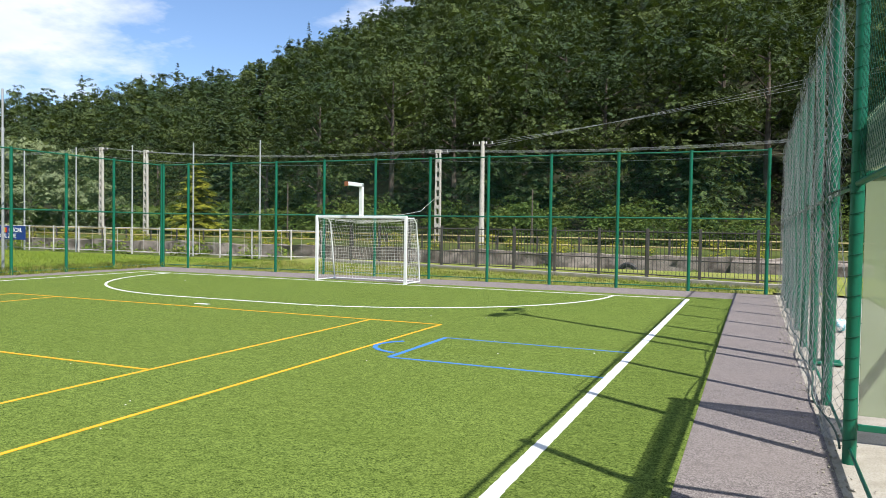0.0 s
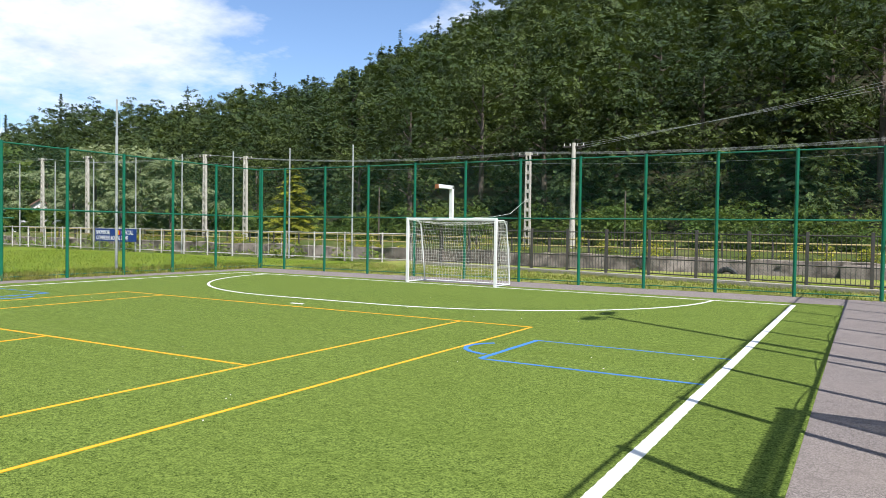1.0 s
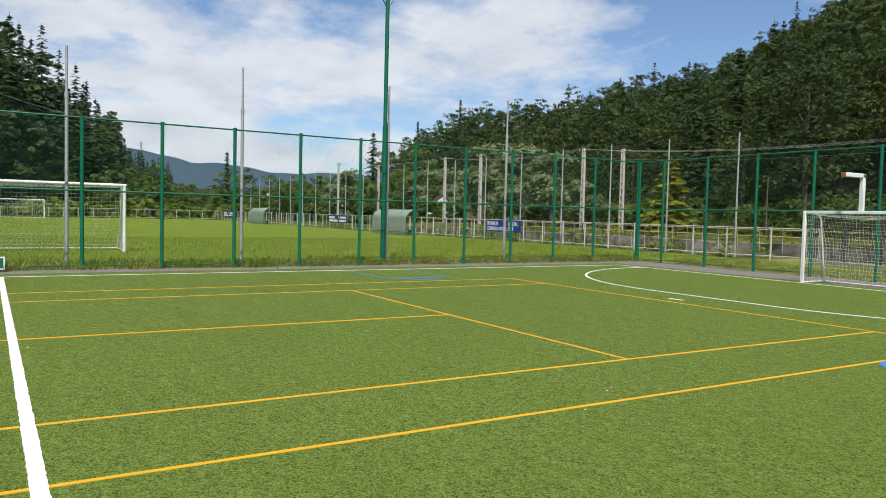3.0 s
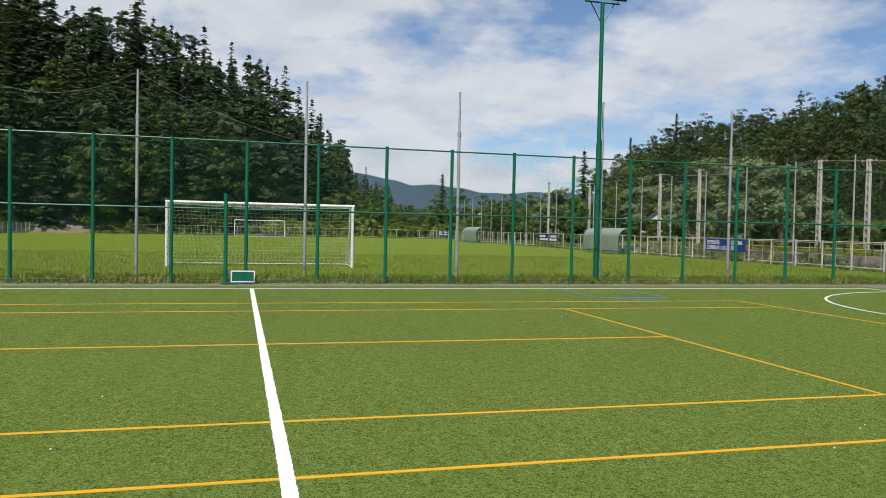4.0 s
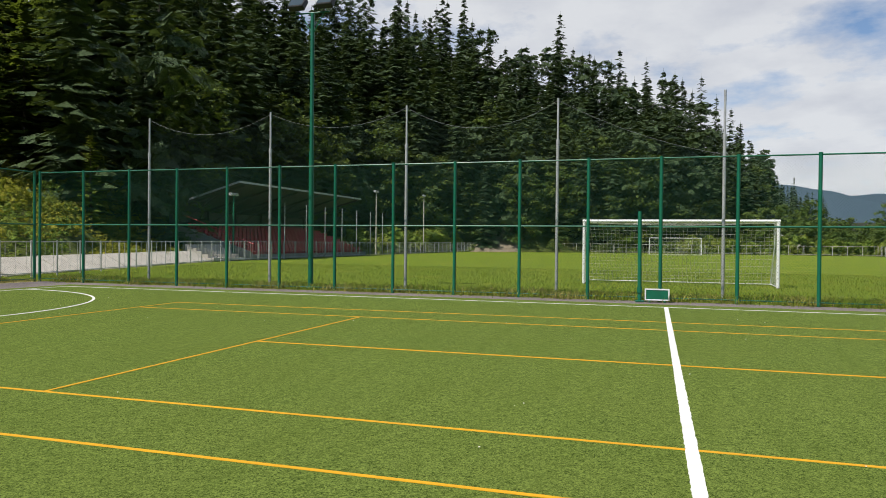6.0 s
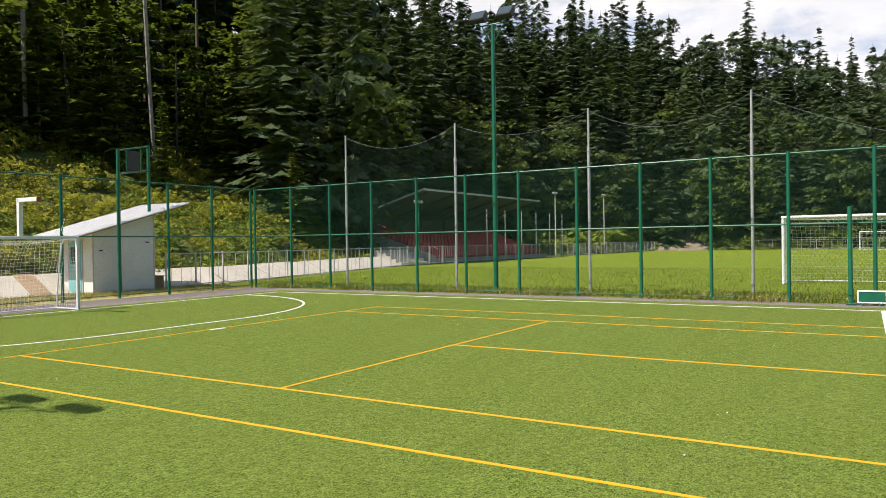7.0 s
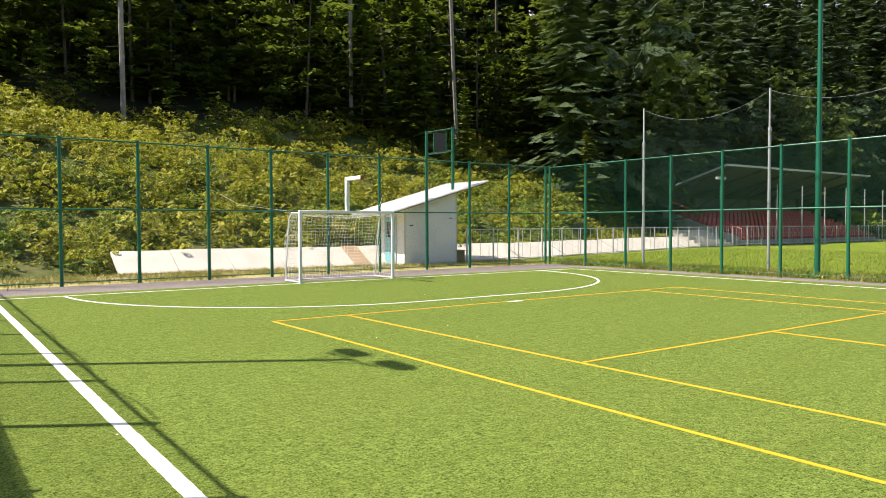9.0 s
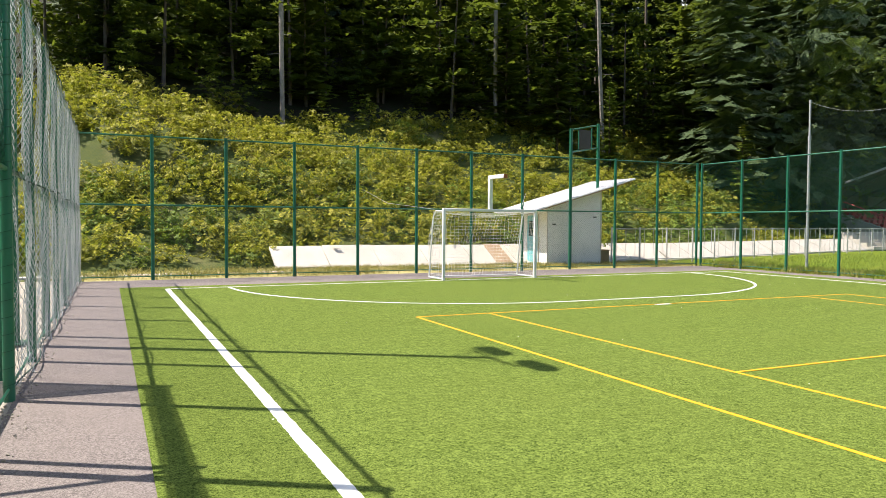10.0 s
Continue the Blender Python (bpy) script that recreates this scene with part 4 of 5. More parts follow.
for off in (0.3, 1.1, 1.9):
    p, q = Vector((-5.95, 45, 7.4)) + Vector((0, 0, -off * 0.2)), Vector((40, 58, 17 + off))
    part("cable", Build().path([p.lerp(q, u) - Vector((0, 0, 3 * u * (1 - u))) for u in np.linspace(0, 1, 12)], 0.009, 4), GREY_STEEL, cab)

# ---- shed, score frame and concrete bank beyond end two ----
shed = thing("pump_shed", "white panel shed with a ribbed single-pitch roof behind the end fence", "shed", at=(-5.5, -25.0, 0))
W2, D2 = 2.62, 1.85
body = Build()
body.add([Vector(v) for v in ((0, 0, 0), (-W2, 0, 0), (-W2, -D2, 0), (0, -D2, 0), (0, 0, 2.28), (-W2, 0, 3.02), (-W2, -D2, 3.02), (0, -D2, 2.28))], [(0, 1, 5, 4), (1, 2, 6, 5), (2, 3, 7, 6), (3, 0, 4, 7), (4, 5, 6, 7), (3, 2, 1, 0)])
part("body", body, PLASTER, shed, smooth=False)
for x in (0.012, -W2 - 0.012):
    part("corner_trim", Build().box((x - 0.02 * (1 if x > 0 else -1), 0.008, 1.12 if x > 0 else 1.5), (0.05, 0.03, 2.24 if x > 0 else 3.0), None, 0.004), OLD_WHITE, shed)
sl = math.atan2(0.74, W2)
rf = Build()
tm = Euler((0, sl, 0)).to_matrix()
rlen = 5.2
mid = Vector((-1.55, -D2 / 2 - 0.2, 2.28 + 1.55 * math.tan(sl) + 0.09))
rf.box(mid, (rlen, D2 + 1.2, 0.05), tm, 0.006)
part("roof", rf, ROOF_SHEET, shed, smooth=False)
for i in range(15):
    y = mid.y - (D2 + 1.2) / 2 + 0.08 + i * (D2 + 1.04) / 14
    part("roof_rib", Build().box(Vector((mid.x, y, mid.z)) + tm @ Vector((0, 0, 0.038)), (rlen, 0.06, 0.03), tm, 0.006), ROOF_SHEET, shed)
part("eave_trim", Build().box(Vector((mid.x, 0.205, mid.z - 0.03)), (rlen, 0.02, 0.10), tm, 0.003), RUST, shed, "brown metal edge trim")
door = part("door", Build().box((0.02, -1.05, 1.0), (0.05, 0.78, 1.96), None, 0.006), CYAN, shed, "pale turquoise door with a window")
part("door_frame", Build().box((0.012, -0.63, 1.02), (0.05, 0.06, 2.04)).box((0.012, -1.47, 1.02), (0.05, 0.06, 2.04)), OLD_WHITE, door)
part("pane", Build().box((0.05, -1.05, 1.45), (0.015, 0.5, 0.62), None, 0.003), GLASS_M, door)
part("handle", Build().tube((0.05, -0.75, 1.0), (0.10, -0.75, 1.0), 0.012, 6).tube((0.10, -0.75, 1.0), (0.10, -0.86, 1.0), 0.012, 6), GREY_STEEL, door)
for x, z in ((-0.32, 1.62), (-2.3, 1.92)):
    part("junction_box", Build().box((x, 0.012, z), (0.16, 0.025, 0.05), None, 0.004), BLACK, shed)
solid("wooden_box", Build().box((0, 0, 0.28), (0.45, 0.5, 0.50), None, 0.01).box((0, 0, 0.55), (0.5, 0.55, 0.04), None, 0.006), plain("old_timber", (0.30, 0.21, 0.10), (0.20, 0.14, 0.07), 0.8), "old timber box beside the shed wall", "box", at=(-8.45, -25.4, 0))

score = thing("scoreboard", "tall green steel scoreboard with a dark panel rising over the shed", "scoreboard", at=(0, 0, 0))
for x, y, h in ((-6.40, -24.72, 5.43), (-8.05, -25.16, 5.77)):
    part("post", Build().tube((x, y, 0), (x, y, h), 0.065, 12), GREEN, score)
p, q = Vector((-6.40, -24.72, 0)), Vector((-8.05, -25.16, 0))
for za, zb in ((5.38, 5.72), (4.50, 4.78)):
    part("rail", Build().tube(p + Vector((0, 0, za)), q + Vector((0, 0, zb)), 0.03, 8), GREEN, score)
for u in (0.27, 0.75):
    part("stile", Build().tube(p.lerp(q, u) + Vector((0, 0, 4.5 + 0.22 * u)), p.lerp(q, u) + Vector((0, 0, 5.4 + 0.22 * u)), 0.022, 8), GREEN, score)
pm = (p + q) / 2 + Vector((0, 0, 5.06))
part("panel", Build().box(pm, (0.72, 0.03, 0.78), Euler((0, 0, math.atan2(q.y - p.y, q.x - p.x))).to_matrix(), 0.005), BLACK, score, "black display panel")

# sloped concrete slabs at the foot of the hill
bank = thing("concrete_bank", "row of pale sloping concrete slabs at the foot of the hill", "embankment", "", "structure")
rng = random.Random(9)
x = 5.0
pts_bank = []
while x > -34:
    x2 = x - 1.98
    y = -26.25 if x > -12 else -26.25 - (-12 - x) * 0.26
    tilt = math.atan2(0.72, 1.25)
    sk = Euler((tilt + rng.gauss(0, 0.01), 0, math.pi + (math.atan2(0.26, 1) if x <= -12 else 0)))
    part("slab", Build().box((0, 0, 0), (1.96, 1.5, 0.12), sk.to_matrix(), 0.012), CONCRETE, bank, at=((x + x2) / 2, y - 0.62, 0.34 + rng.gauss(0, 0.01)))
    x = x2
solid("stained_slab", Build().box((0, 0, 0), (0.75, 1.48, 0.03), Euler((math.atan2(0.72, 1.25), 0, math.pi)).to_matrix(), 0.01), STAIN, "brown stained slab on the concrete bank", "slab", at=(-4.3, -26.86, 0.405))

# ---- grandstand ----
stand = thing("grandstand", "covered grandstand with rows of red seats under a dark pitched roof", "grandstand", at=(-52.2, -32.0, 0))
LONG, TIERS, RISE, TREAD = 23.0, 8, 0.29, 0.80
for i in range(TIERS):
    part("step", Build().box((0, -0.6 - TREAD * i, 0.20 + RISE / 2 * i), (LONG, TREAD, 0.4 + RISE * i)), FOOTING, stand)
seat = Build().box((0, 0, 0.2), (0.42, 0.38, 0.05), None, 0.015).box((0, -0.18, 0.36), (0.42, 0.05, 0.32), None, 0.015).box((0, 0, 0.09), (0.08, 0.3, 0.18)).mesh("seat", RED_SEAT)
for i in range(TIERS):
    for k in range(36):
        part("seat", seat, None, stand, at=(-LONG / 2 + 0.6 + k * (LONG - 1.2) / 35, -0.6 - TREAD * i, 0.4 + RISE * i))
slope = math.atan2(2.2, 7.7)
part("roof", Build().box((0, -4.85, 5.12), (LONG + 0.6, 8.05, 0.10), Euler((slope, 0, 0)).to_matrix()), DARK_ROOF, stand, "dark sheet roof sloping down to the back")
part("roof_edge", Build().box((0, -0.98, 6.22), (LONG + 0.7, 0.06, 0.16)), GREY_STEEL, stand, "pale metal edge strip")
for x in (-LONG / 2 - 0.32, LONG / 2 + 0.32):
    part("verge_trim", Build().box((x, -4.85, 5.14), (0.05, 8.0, 0.15), Euler((slope, 0, 0)).to_matrix()), GREY_STEEL, stand)
for i in range(6):
    x = -LONG / 2 + 0.5 + i * (LONG - 1) / 5
    part("column", Build().box((x, -7.6, 2.1), (0.2, 0.2, 4.2)), DARK_STEEL, stand)
    part("rafter", Build().box((x, -4.85, 4.95), (0.12, 7.8, 0.18), Euler((slope, 0, 0)).to_matrix()), DARK_STEEL, stand)
    part("strut", Build().tube((x, -7.5, 2.9), (x, -3.6, 5.2), 0.05, 6), DARK_STEEL, stand)
part("back_wall", Build().box((0, -7.9, 2.0), (LONG, 0.2, 4.0)), DARK_ROOF, stand)
part("side_wall", Build().box((LONG / 2 + 0.06, -7.2, 1.9), (0.1, 1.2, 3.8)), DARK_ROOF, stand)
flank = Build()
flank.add([Vector((LONG / 2 + x, y, z)) for x in (0.02, 0.30) for y, z in ((-0.1, 0), (-7.0, 0), (-7.0, 2.75), (-0.1, 0.65))], [(0, 1, 2, 3), (7, 6, 5, 4), (0, 3, 7, 4), (3, 2, 6, 7), (2, 1, 5, 6), (1, 0, 4, 5)])
part("side_flank", flank, FOOTING, stand, "grey concrete end wall of the tiers", smooth=False)
part("hand_rail", Build().path([(LONG / 2 + 0.2, 0.2, 1.25), (LONG / 2 + 0.2, -6.4, 3.6)], 0.045, 6), RED_SEAT, stand, "red painted hand rail")
for i in range(5):
    part("front_step", Build().box((LONG / 2 + 3.0, -0.4 - 0.5 * i, 0.12 + 0.12 * i), (4.0, 0.5, 0.24 + 0.24 * i)), CONCRETE, stand)
thin = Build().tube((0, 0, 0), (0, 0, 4.75), 0.05, 8, 0.04).mesh("thin_post", GREY_STEEL, True)
for x in (-44.4, -48.2, -51.9, -55.6, -59.1, -62.7, -66.2):
    net_post = thing("tall_post", "tall thin pale steel post before the grandstand", "post", "posts before the stand", at=(x, -31.25, 0))
    part("pole", thin, None, net_post)


def small_lamp(at, tall, label, mat):
    l = thing("field_lamp", label, "lamp post", "field lamps", at=at)
    part("pole", Build().tube((0, 0, 0), (0, 0, tall), 0.09, 8, 0.06), mat, l)
    for s in (-1, 1):
        part("lamp_head", Build().box((0.3 * s, 0, tall + 0.05), (0.4, 0.3, 0.22), None, 0.03), GREY_STEEL, l)
    part("arm", Build().tube((-0.35, 0, tall - 0.08), (0.35, 0, tall - 0.08), 0.03, 6), mat, l)


small_lamp((-39.5, -33.0, 0), 5.1, "green lamp post with two lamps before the stand", GREEN)
small_lamp((-68.5, -33.0, 0), 7.3, "pale lamp post with two lamps beside the field", POLE_CONCRETE)
small_lamp((-85.6, -33.0, 0), 7.9, "pale lamp post with two lamps beside the field", POLE_CONCRETE)


# ---- houses far down the valley ----
def house(at, turn, w_, d_, h_, wall, roof_m, label):
    h = thing("house", label, "house", "far houses", at=at, turn=turn)
    b = Build()
    b.add([Vector(v) for v in ((-w_, -d_, 0), (w_, -d_, 0), (w_, d_, 0), (-w_, d_, 0), (-w_, -d_, h_), (w_, -d_, h_), (w_, d_, h_), (-w_, d_, h_), (-w_, 0, h_ + d_ * 0.7), (w_, 0, h_ + d_ * 0.7))], [(0, 1, 5, 4), (2, 3, 7, 6), (1, 2, 6, 9, 5), (3, 0, 4, 8, 7), (3, 2, 1, 0)])
    part("wall", b, wall, h, smooth=False)
    for s in (-1, 1):
        part("roof", Build().box((0, s * d_ * 0.52, h_ + d_ * 0.35), (2 * w_ + 0.6, d_ * 1.34, 0.14), Euler((-s * math.atan(0.7), 0, 0)).to_matrix()), roof_m, h)
    for x in (-w_ * 0.5, w_ * 0.45):
        win = part("window", Build().box((x, -d_ - 0.01, h_ * 0.55), (0.9, 0.06, 1.1)), OLD_WHITE, h)
        part("pane", Build().box((x, -d_ - 0.045, h_ * 0.55), (0.74, 0.02, 0.94)), GLASS_M, win)
    part("chimney", Build().box((w_ * 0.4, 0.4, h_ + d_ * 0.75), (0.5, 0.5, 1.1)), TILE_ROOF, h)


house((-84, 56, 0), -28, 4.5, 3.0, 2.6, PLASTER, TILE_ROOF, "low white house with a weathered roof beyond the field")
house((-205, 66, 1.5), 60, 3.6, 2.6, 3.6, PLASTER, OLD_WHITE, "pale two-storey house among trees down the valley")
house((-165, 24, 0), 80, 3.4, 2.2, 2.2, CONCRETE, OLD_WHITE, "low pale building behind the far fence")

# ---- team shelter outside the near fence ----
sh = thing("team_shelter", "long green-framed shelter glazed with clear sheet outside the fence", "shelter", at=(12.03, -1.13, 0))
SL, SW, SH = 15.8, 1.25, 2.5
for i in range(7):
    y = -SL / 2 + i * SL / 6
    for x in (-SW / 2, SW / 2):
        part("post", Build().box((x, y, SH / 2), (0.06, 0.06, SH), None, 0.005), GREEN, sh)
    part("roof_beam", Build().box((0, y, SH + 0.03), (SW + 0.2, 0.05, 0.06), None, 0.005), GREEN, sh)
for x in (-SW / 2, SW / 2):
    part("eave_beam", Build().box((x, 0, SH - 0.02), (0.055, SL, 0.07), None, 0.005), GREEN, sh)
part("roof_sheet", Build().box((0, 0, SH + 0.085), (SW + 0.1, SL + 0.1, 0.02), None, 0.004), CLEAR, sh, "clear sheet roof").visible_shadow = False
part("front_fascia", Build().box((-SW / 2 - 0.035, 0, SH - 0.12), (0.02, SL + 0.1, 0.38), None, 0.004), SHEET_GREEN, sh)
for s in (-1, 1):
    part("end_pane", Build().box((0, s * (SL / 2), 1.25), (SW - 0.08, 0.012, 2.06), None, 0.002), TINTED, sh, "green-tinted sheet end panel")
    part("end_fascia", Build().box((0, s * (SL / 2 + 0.04), SH - 0.12), (SW - 0.02, 0.02, 0.38), None, 0.004), SHEET_GREEN, sh)
    for z in (0.12, 2.22):
        part("end_rail", Build().box((0, s * (SL / 2), z), (SW - 0.07, 0.04, 0.05), None, 0.004), GREEN, sh)
part("back_pane", Build().box((SW / 2, 0, 1.25), (0.012, SL - 0.1, 2.06), None, 0.002), CLEAR, sh, "clear sheet back").visible_shadow = False
for i in range(3):
    part("bench_slat", Build().box((0.18 + 0.13 * i, 0, 0.46), (0.10, SL - 0.6, 0.035), None, 0.006), OLD_WHITE, sh)
for i in range(8):
    part("bench_leg", Build().box((0.3, -SL / 2 + 0.6 + i * (SL - 1.2) / 7, 0.22), (0.34, 0.06, 0.44), None, 0.006), GREEN, sh)

ball = thing("football", "white football with turquoise panels lying outside the fence", "ball", at=(12.05, 14.4, 0.115))
bm = bmesh.new()
bmesh.ops.create_icosphere(bm, subdivisions=3, radius=0.115)
m = bpy.data.meshes.new("ball_skin")
bm.to_mesh(m)
bm.free()
m.materials.append(WHITE_STEEL)
m.materials.append(CYAN)
for f in m.polygons:
    f.use_smooth = True
    f.material_index = 1 if noise.noise(Vector(f.center) * 14) > 0.18 else 0
part("skin", m, None, ball)

# ---- vegetation ----
def unit(v):
    return v / np.maximum(np.linalg.norm(v, axis=-1, keepdims=True), 1e-9)


def leaf_quads(c, n, size, r, stretch=1.25):
    """Leaf sprays: bent diamonds at c that face about along n."""
    k = len(c)
    nn = unit(n + r.normal(0, 0.32, (k, 3)))
    a = unit(np.cross(nn, r.normal(0, 1, (k, 3))))
    b = np.cross(nn, a)
    s = (size * r.uniform(0.6, 1.35, k))[:, None]
    v = np.stack([c - a * s * stretch * 0.5, c + b * s * 0.45 - nn * s * 0.12, c + a * s * stretch * 0.5, c - b * s * 0.45 - nn * s * 0.12], 1)
    return v.reshape(-1, 3)


def broadleaf(seed, tall, wide, quads, size, low=0.22, clumps=24):
    """Corners of the leaf sprays of one crown, in uneven flattened clumps along rising limbs."""
    r = np.random.default_rng(seed)
    t = r.uniform(low, 0.97, clumps)
    rad = wide / 2 * np.sqrt(np.clip(1 - ((t - 0.46) / 0.58) ** 2, 0.03, 1)) * r.uniform(0.45, 1.0, clumps)
    ang = np.arange(clumps) * 2.4 + r.uniform(0, 1, clumps)
    cc = np.stack([rad * np.cos(ang), rad * np.sin(ang), t * tall], 1)
    cr = wide * r.uniform(0.11, 0.23, clumps)
    pick = r.integers(0, clumps, quads)
    d = unit(r.normal(0, 1, (quads, 3)))
    d[:, 2] = np.where(r.uniform(0, 1, quads) < 0.6, np.abs(d[:, 2]), d[:, 2])
    rr = (0.45 + 0.6 * r.uniform(0, 1, quads) ** 0.6)[:, None]
    c = cc[pick] + d * rr * cr[pick][:, None] * np.array([1.2, 1.2, 0.62])
    n = unit(0.7 * d + np.array([0, 0, 0.75]) + r.normal(0, 0.30, (quads, 3)))
    return leaf_quads(c, n, size, r)


def conifer(seed, tall, wide, layers, per, size, bare=0.12, flat=0.0):
    """Corners of the needle sprays of one spruce: whorls of drooping branches, each a row of sprays that narrows to its tip.
    flat: the branches stand level, as on a young fir or a shaded beech."""
    r = np.random.default_rng(seed)
    out = []
    lop = r.uniform(0.75, 1.15, 12)
    for i in range(layers):
        t0 = bare + (1 - bare) * (i / (layers - 1)) ** 0.9
        m = max(3, int(per * (1 - 0.5 * t0)))
        t = np.clip(t0 + r.normal(0, 0.016, m), bare, 0.985)
        a = np.arange(m) * 2 * math.pi / m + r.uniform(0, 6) + r.normal(0, 0.3, m)
        reach = wide / 2 * (1 - t) ** 0.66 * r.uniform(0.55, 1.2, m) * lop[(a * 12 / 6.2832).astype(int) % 12] + 0.16
        for f in (0.24, 0.50, 0.74, 0.96):
            rr = reach * f * r.uniform(0.9, 1.1, m)
            droop = (-0.32 * rr + 0.045 * rr * rr) * (1 - flat) + flat * (0.12 * rr - 0.05 * rr * rr)
            p = np.stack([rr * np.cos(a), rr * np.sin(a), t * tall + droop], 1)
            o = unit(np.stack([np.cos(a), np.sin(a), -0.35 * (1 - flat) + r.normal(0, 0.12, m)], 1))
            side = np.stack([-np.sin(a), np.cos(a), r.normal(0, 0.22, m)], 1)
            s = (size * (0.45 + 0.55 * (1 - t)) * (1.15 - 0.45 * f) * r.uniform(0.7, 1.3, m))[:, None]
            dip = np.array([0, 0, -0.20 + 0.12 * flat]) * s
            v = np.stack([p - o * s * 0.62, p + side * s * 0.62 + dip, p + o * s * 0.72, p - side * s * 0.62 + dip], 1)
            out.append(v.reshape(-1, 3))
    tip = np.array([[-0.10, 0, tall * 0.95], [0, 0.10, tall * 0.96], [0.02, 0, tall * 1.04], [0, -0.10, tall * 0.96]])
    out.append(tip)
    return np.concatenate(out)


def tiered(seed, tall, wide, tiers, leaves, size, low=0.1):
    """Corners of the leaves of a slim shaded tree: few level branches with rows of leaves lying flat on them and gaps between."""
    r = np.random.default_rng(seed)
    cs, ns = [], []
    for i in range(tiers):
        t = low + (0.97 - low) * (i + r.uniform(-0.3, 0.3)) / tiers
        a, n = r.uniform(0, 6.283), leaves
        reach = wide / 2 * math.sqrt(max(0.05, 1 - ((t - 0.35) / 0.68) ** 2)) * r.uniform(0.5, 1.15)
        u = np.sqrt(r.uniform(0.03, 1, n))
        w2 = r.normal(0, 0.20, n) * reach * (1.15 - u) * 1.3
        x, y = u * reach * math.cos(a) - w2 * math.sin(a), u * reach * math.sin(a) + w2 * math.cos(a)
        z = max(0.1, t) * tall + u * reach * 0.28 - 0.26 * reach * u * u + r.normal(0, 0.05, n)
        cs.append(np.stack([x, y, z], 1))
        ns.append(np.tile([0.12 * math.cos(a), 0.12 * math.sin(a), 1.0], (n, 1)) + r.normal(0, 0.18, (n, 3)))
    return leaf_quads(np.concatenate(cs), np.concatenate(ns), size, r)


def quad_mesh(name, verts, mat):
    """A mesh of loose four-cornered leaves."""
    k = len(verts) // 4
    m = bpy.data.meshes.new(name)
    m.vertices.add(4 * k)
    m.vertices.foreach_set("co", verts.astype(np.float32).ravel())
    m.loops.add(4 * k)
    m.loops.foreach_set("vertex_index", np.arange(4 * k, dtype=np.int32))
    m.polygons.add(k)
    m.polygons.foreach_set("loop_start", np.arange(0, 4 * k, 4, dtype=np.int32))
    m.materials.append(mat)
    m.update(calc_edges=True)
    return m


def scatter(protos, places, yaw, scale, r):
    """Copies of the prototypes set at the places, as one list of corners."""
    out = []
    which = r.integers(0, len(protos), len(places))
    for p, a, s, i in zip(places, yaw, scale, which):
        v = protos[i] * s
        ca, sa = math.cos(a), math.sin(a)
        out.append(np.stack([v[:, 0] * ca - v[:, 1] * sa + p[0], v[:, 0] * sa + v[:, 1] * ca + p[1], v[:, 2] + p[2]], 1))
    return np.concatenate(out)


def polar_spots(r, count, az0, az1, d0, d1, apart):
    """Random places by bearing and distance from the pitch, a few metres apart, with their ground height."""
    got = np.zeros((0, 2))
    tries = 0
    while len(got) < count and tries < count * 25:
        tries += 1
        az = r.uniform(az0, az1)
        a, b = d0(az), d1(az)
        d = math.sqrt(r.uniform(a * a, b * b))
        p = np.array([10.3 - d * math.sin(math.radians(az)), -0.3 + d * math.cos(math.radians(az))])
        if len(got) and np.min(np.sum((got - p) ** 2, 1)) < apart * apart:
            continue
        got = np.vstack([got, p])
    z = height(got[:, 0], got[:, 1])
    return np.column_stack([got, z - 0.3])


foot = lambda az: float(np.interp(az % 360, AZ, FOOT))
ridge = lambda az: float(np.interp(az % 360, AZ, RIDGE))
R = np.random.default_rng(11)
beech = [broadleaf(20 + i, 13 + 1.2 * i, 7.2, 1300, 0.45, 0.04, 34) for i in range(4)]
beech_far = [broadleaf(30 + i, 12 + 1.2 * i, 7.4, 265, 1.12, 0.04, 24) for i in range(4)]
fir = [conifer(40 + i, 20 + 2 * i, 7.4, 26, 9, 1.4, 0.03) for i in range(4)]
spread = [broadleaf(50 + i, 17 + 2 * i, 7.5, 560, 1.15, 0.02, 26) for i in range(3)]


def forest(name, label, protos, mat, spots, lo, hi):
    yaw, sc = R.uniform(0, 6.28, len(spots)), R.uniform(lo, hi, len(spots))
    tagged(new(name, quad_mesh(name, scatter(protos, spots, yaw, sc, R), mat)), label, "forest", "", "stuff")


def trunks(name, label, spots, tall, r0, mat):
    b = Build()
    for x, y, z in spots:
        h = tall * R.uniform(0.8, 1.15)
        b.tube((x, y, z - 0.3), (x + R.normal(0, 0.25), y + R.normal(0, 0.25), z + h), r0 * R.uniform(0.7, 1.25), 6, r0 * 0.35, False)
    tagged(new(name, b.mesh(name, mat, True)), label, "tree trunks", "", "stuff")


# mixed beech wood on the slope across the river
sp = polar_spots(R, 135, -16, 62, lambda a: foot(a) + 3, lambda a: foot(a) + 46, 6.2)
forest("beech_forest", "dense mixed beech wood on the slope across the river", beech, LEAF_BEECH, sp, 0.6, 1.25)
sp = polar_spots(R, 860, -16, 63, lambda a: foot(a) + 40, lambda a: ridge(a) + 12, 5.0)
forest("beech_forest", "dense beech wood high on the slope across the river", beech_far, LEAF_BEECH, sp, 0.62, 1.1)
sp2 = polar_spots(R, 100, -12, 62, lambda a: foot(a) + 40, lambda a: max(foot(a) + 60, ridge(a) - 18), 6.0)
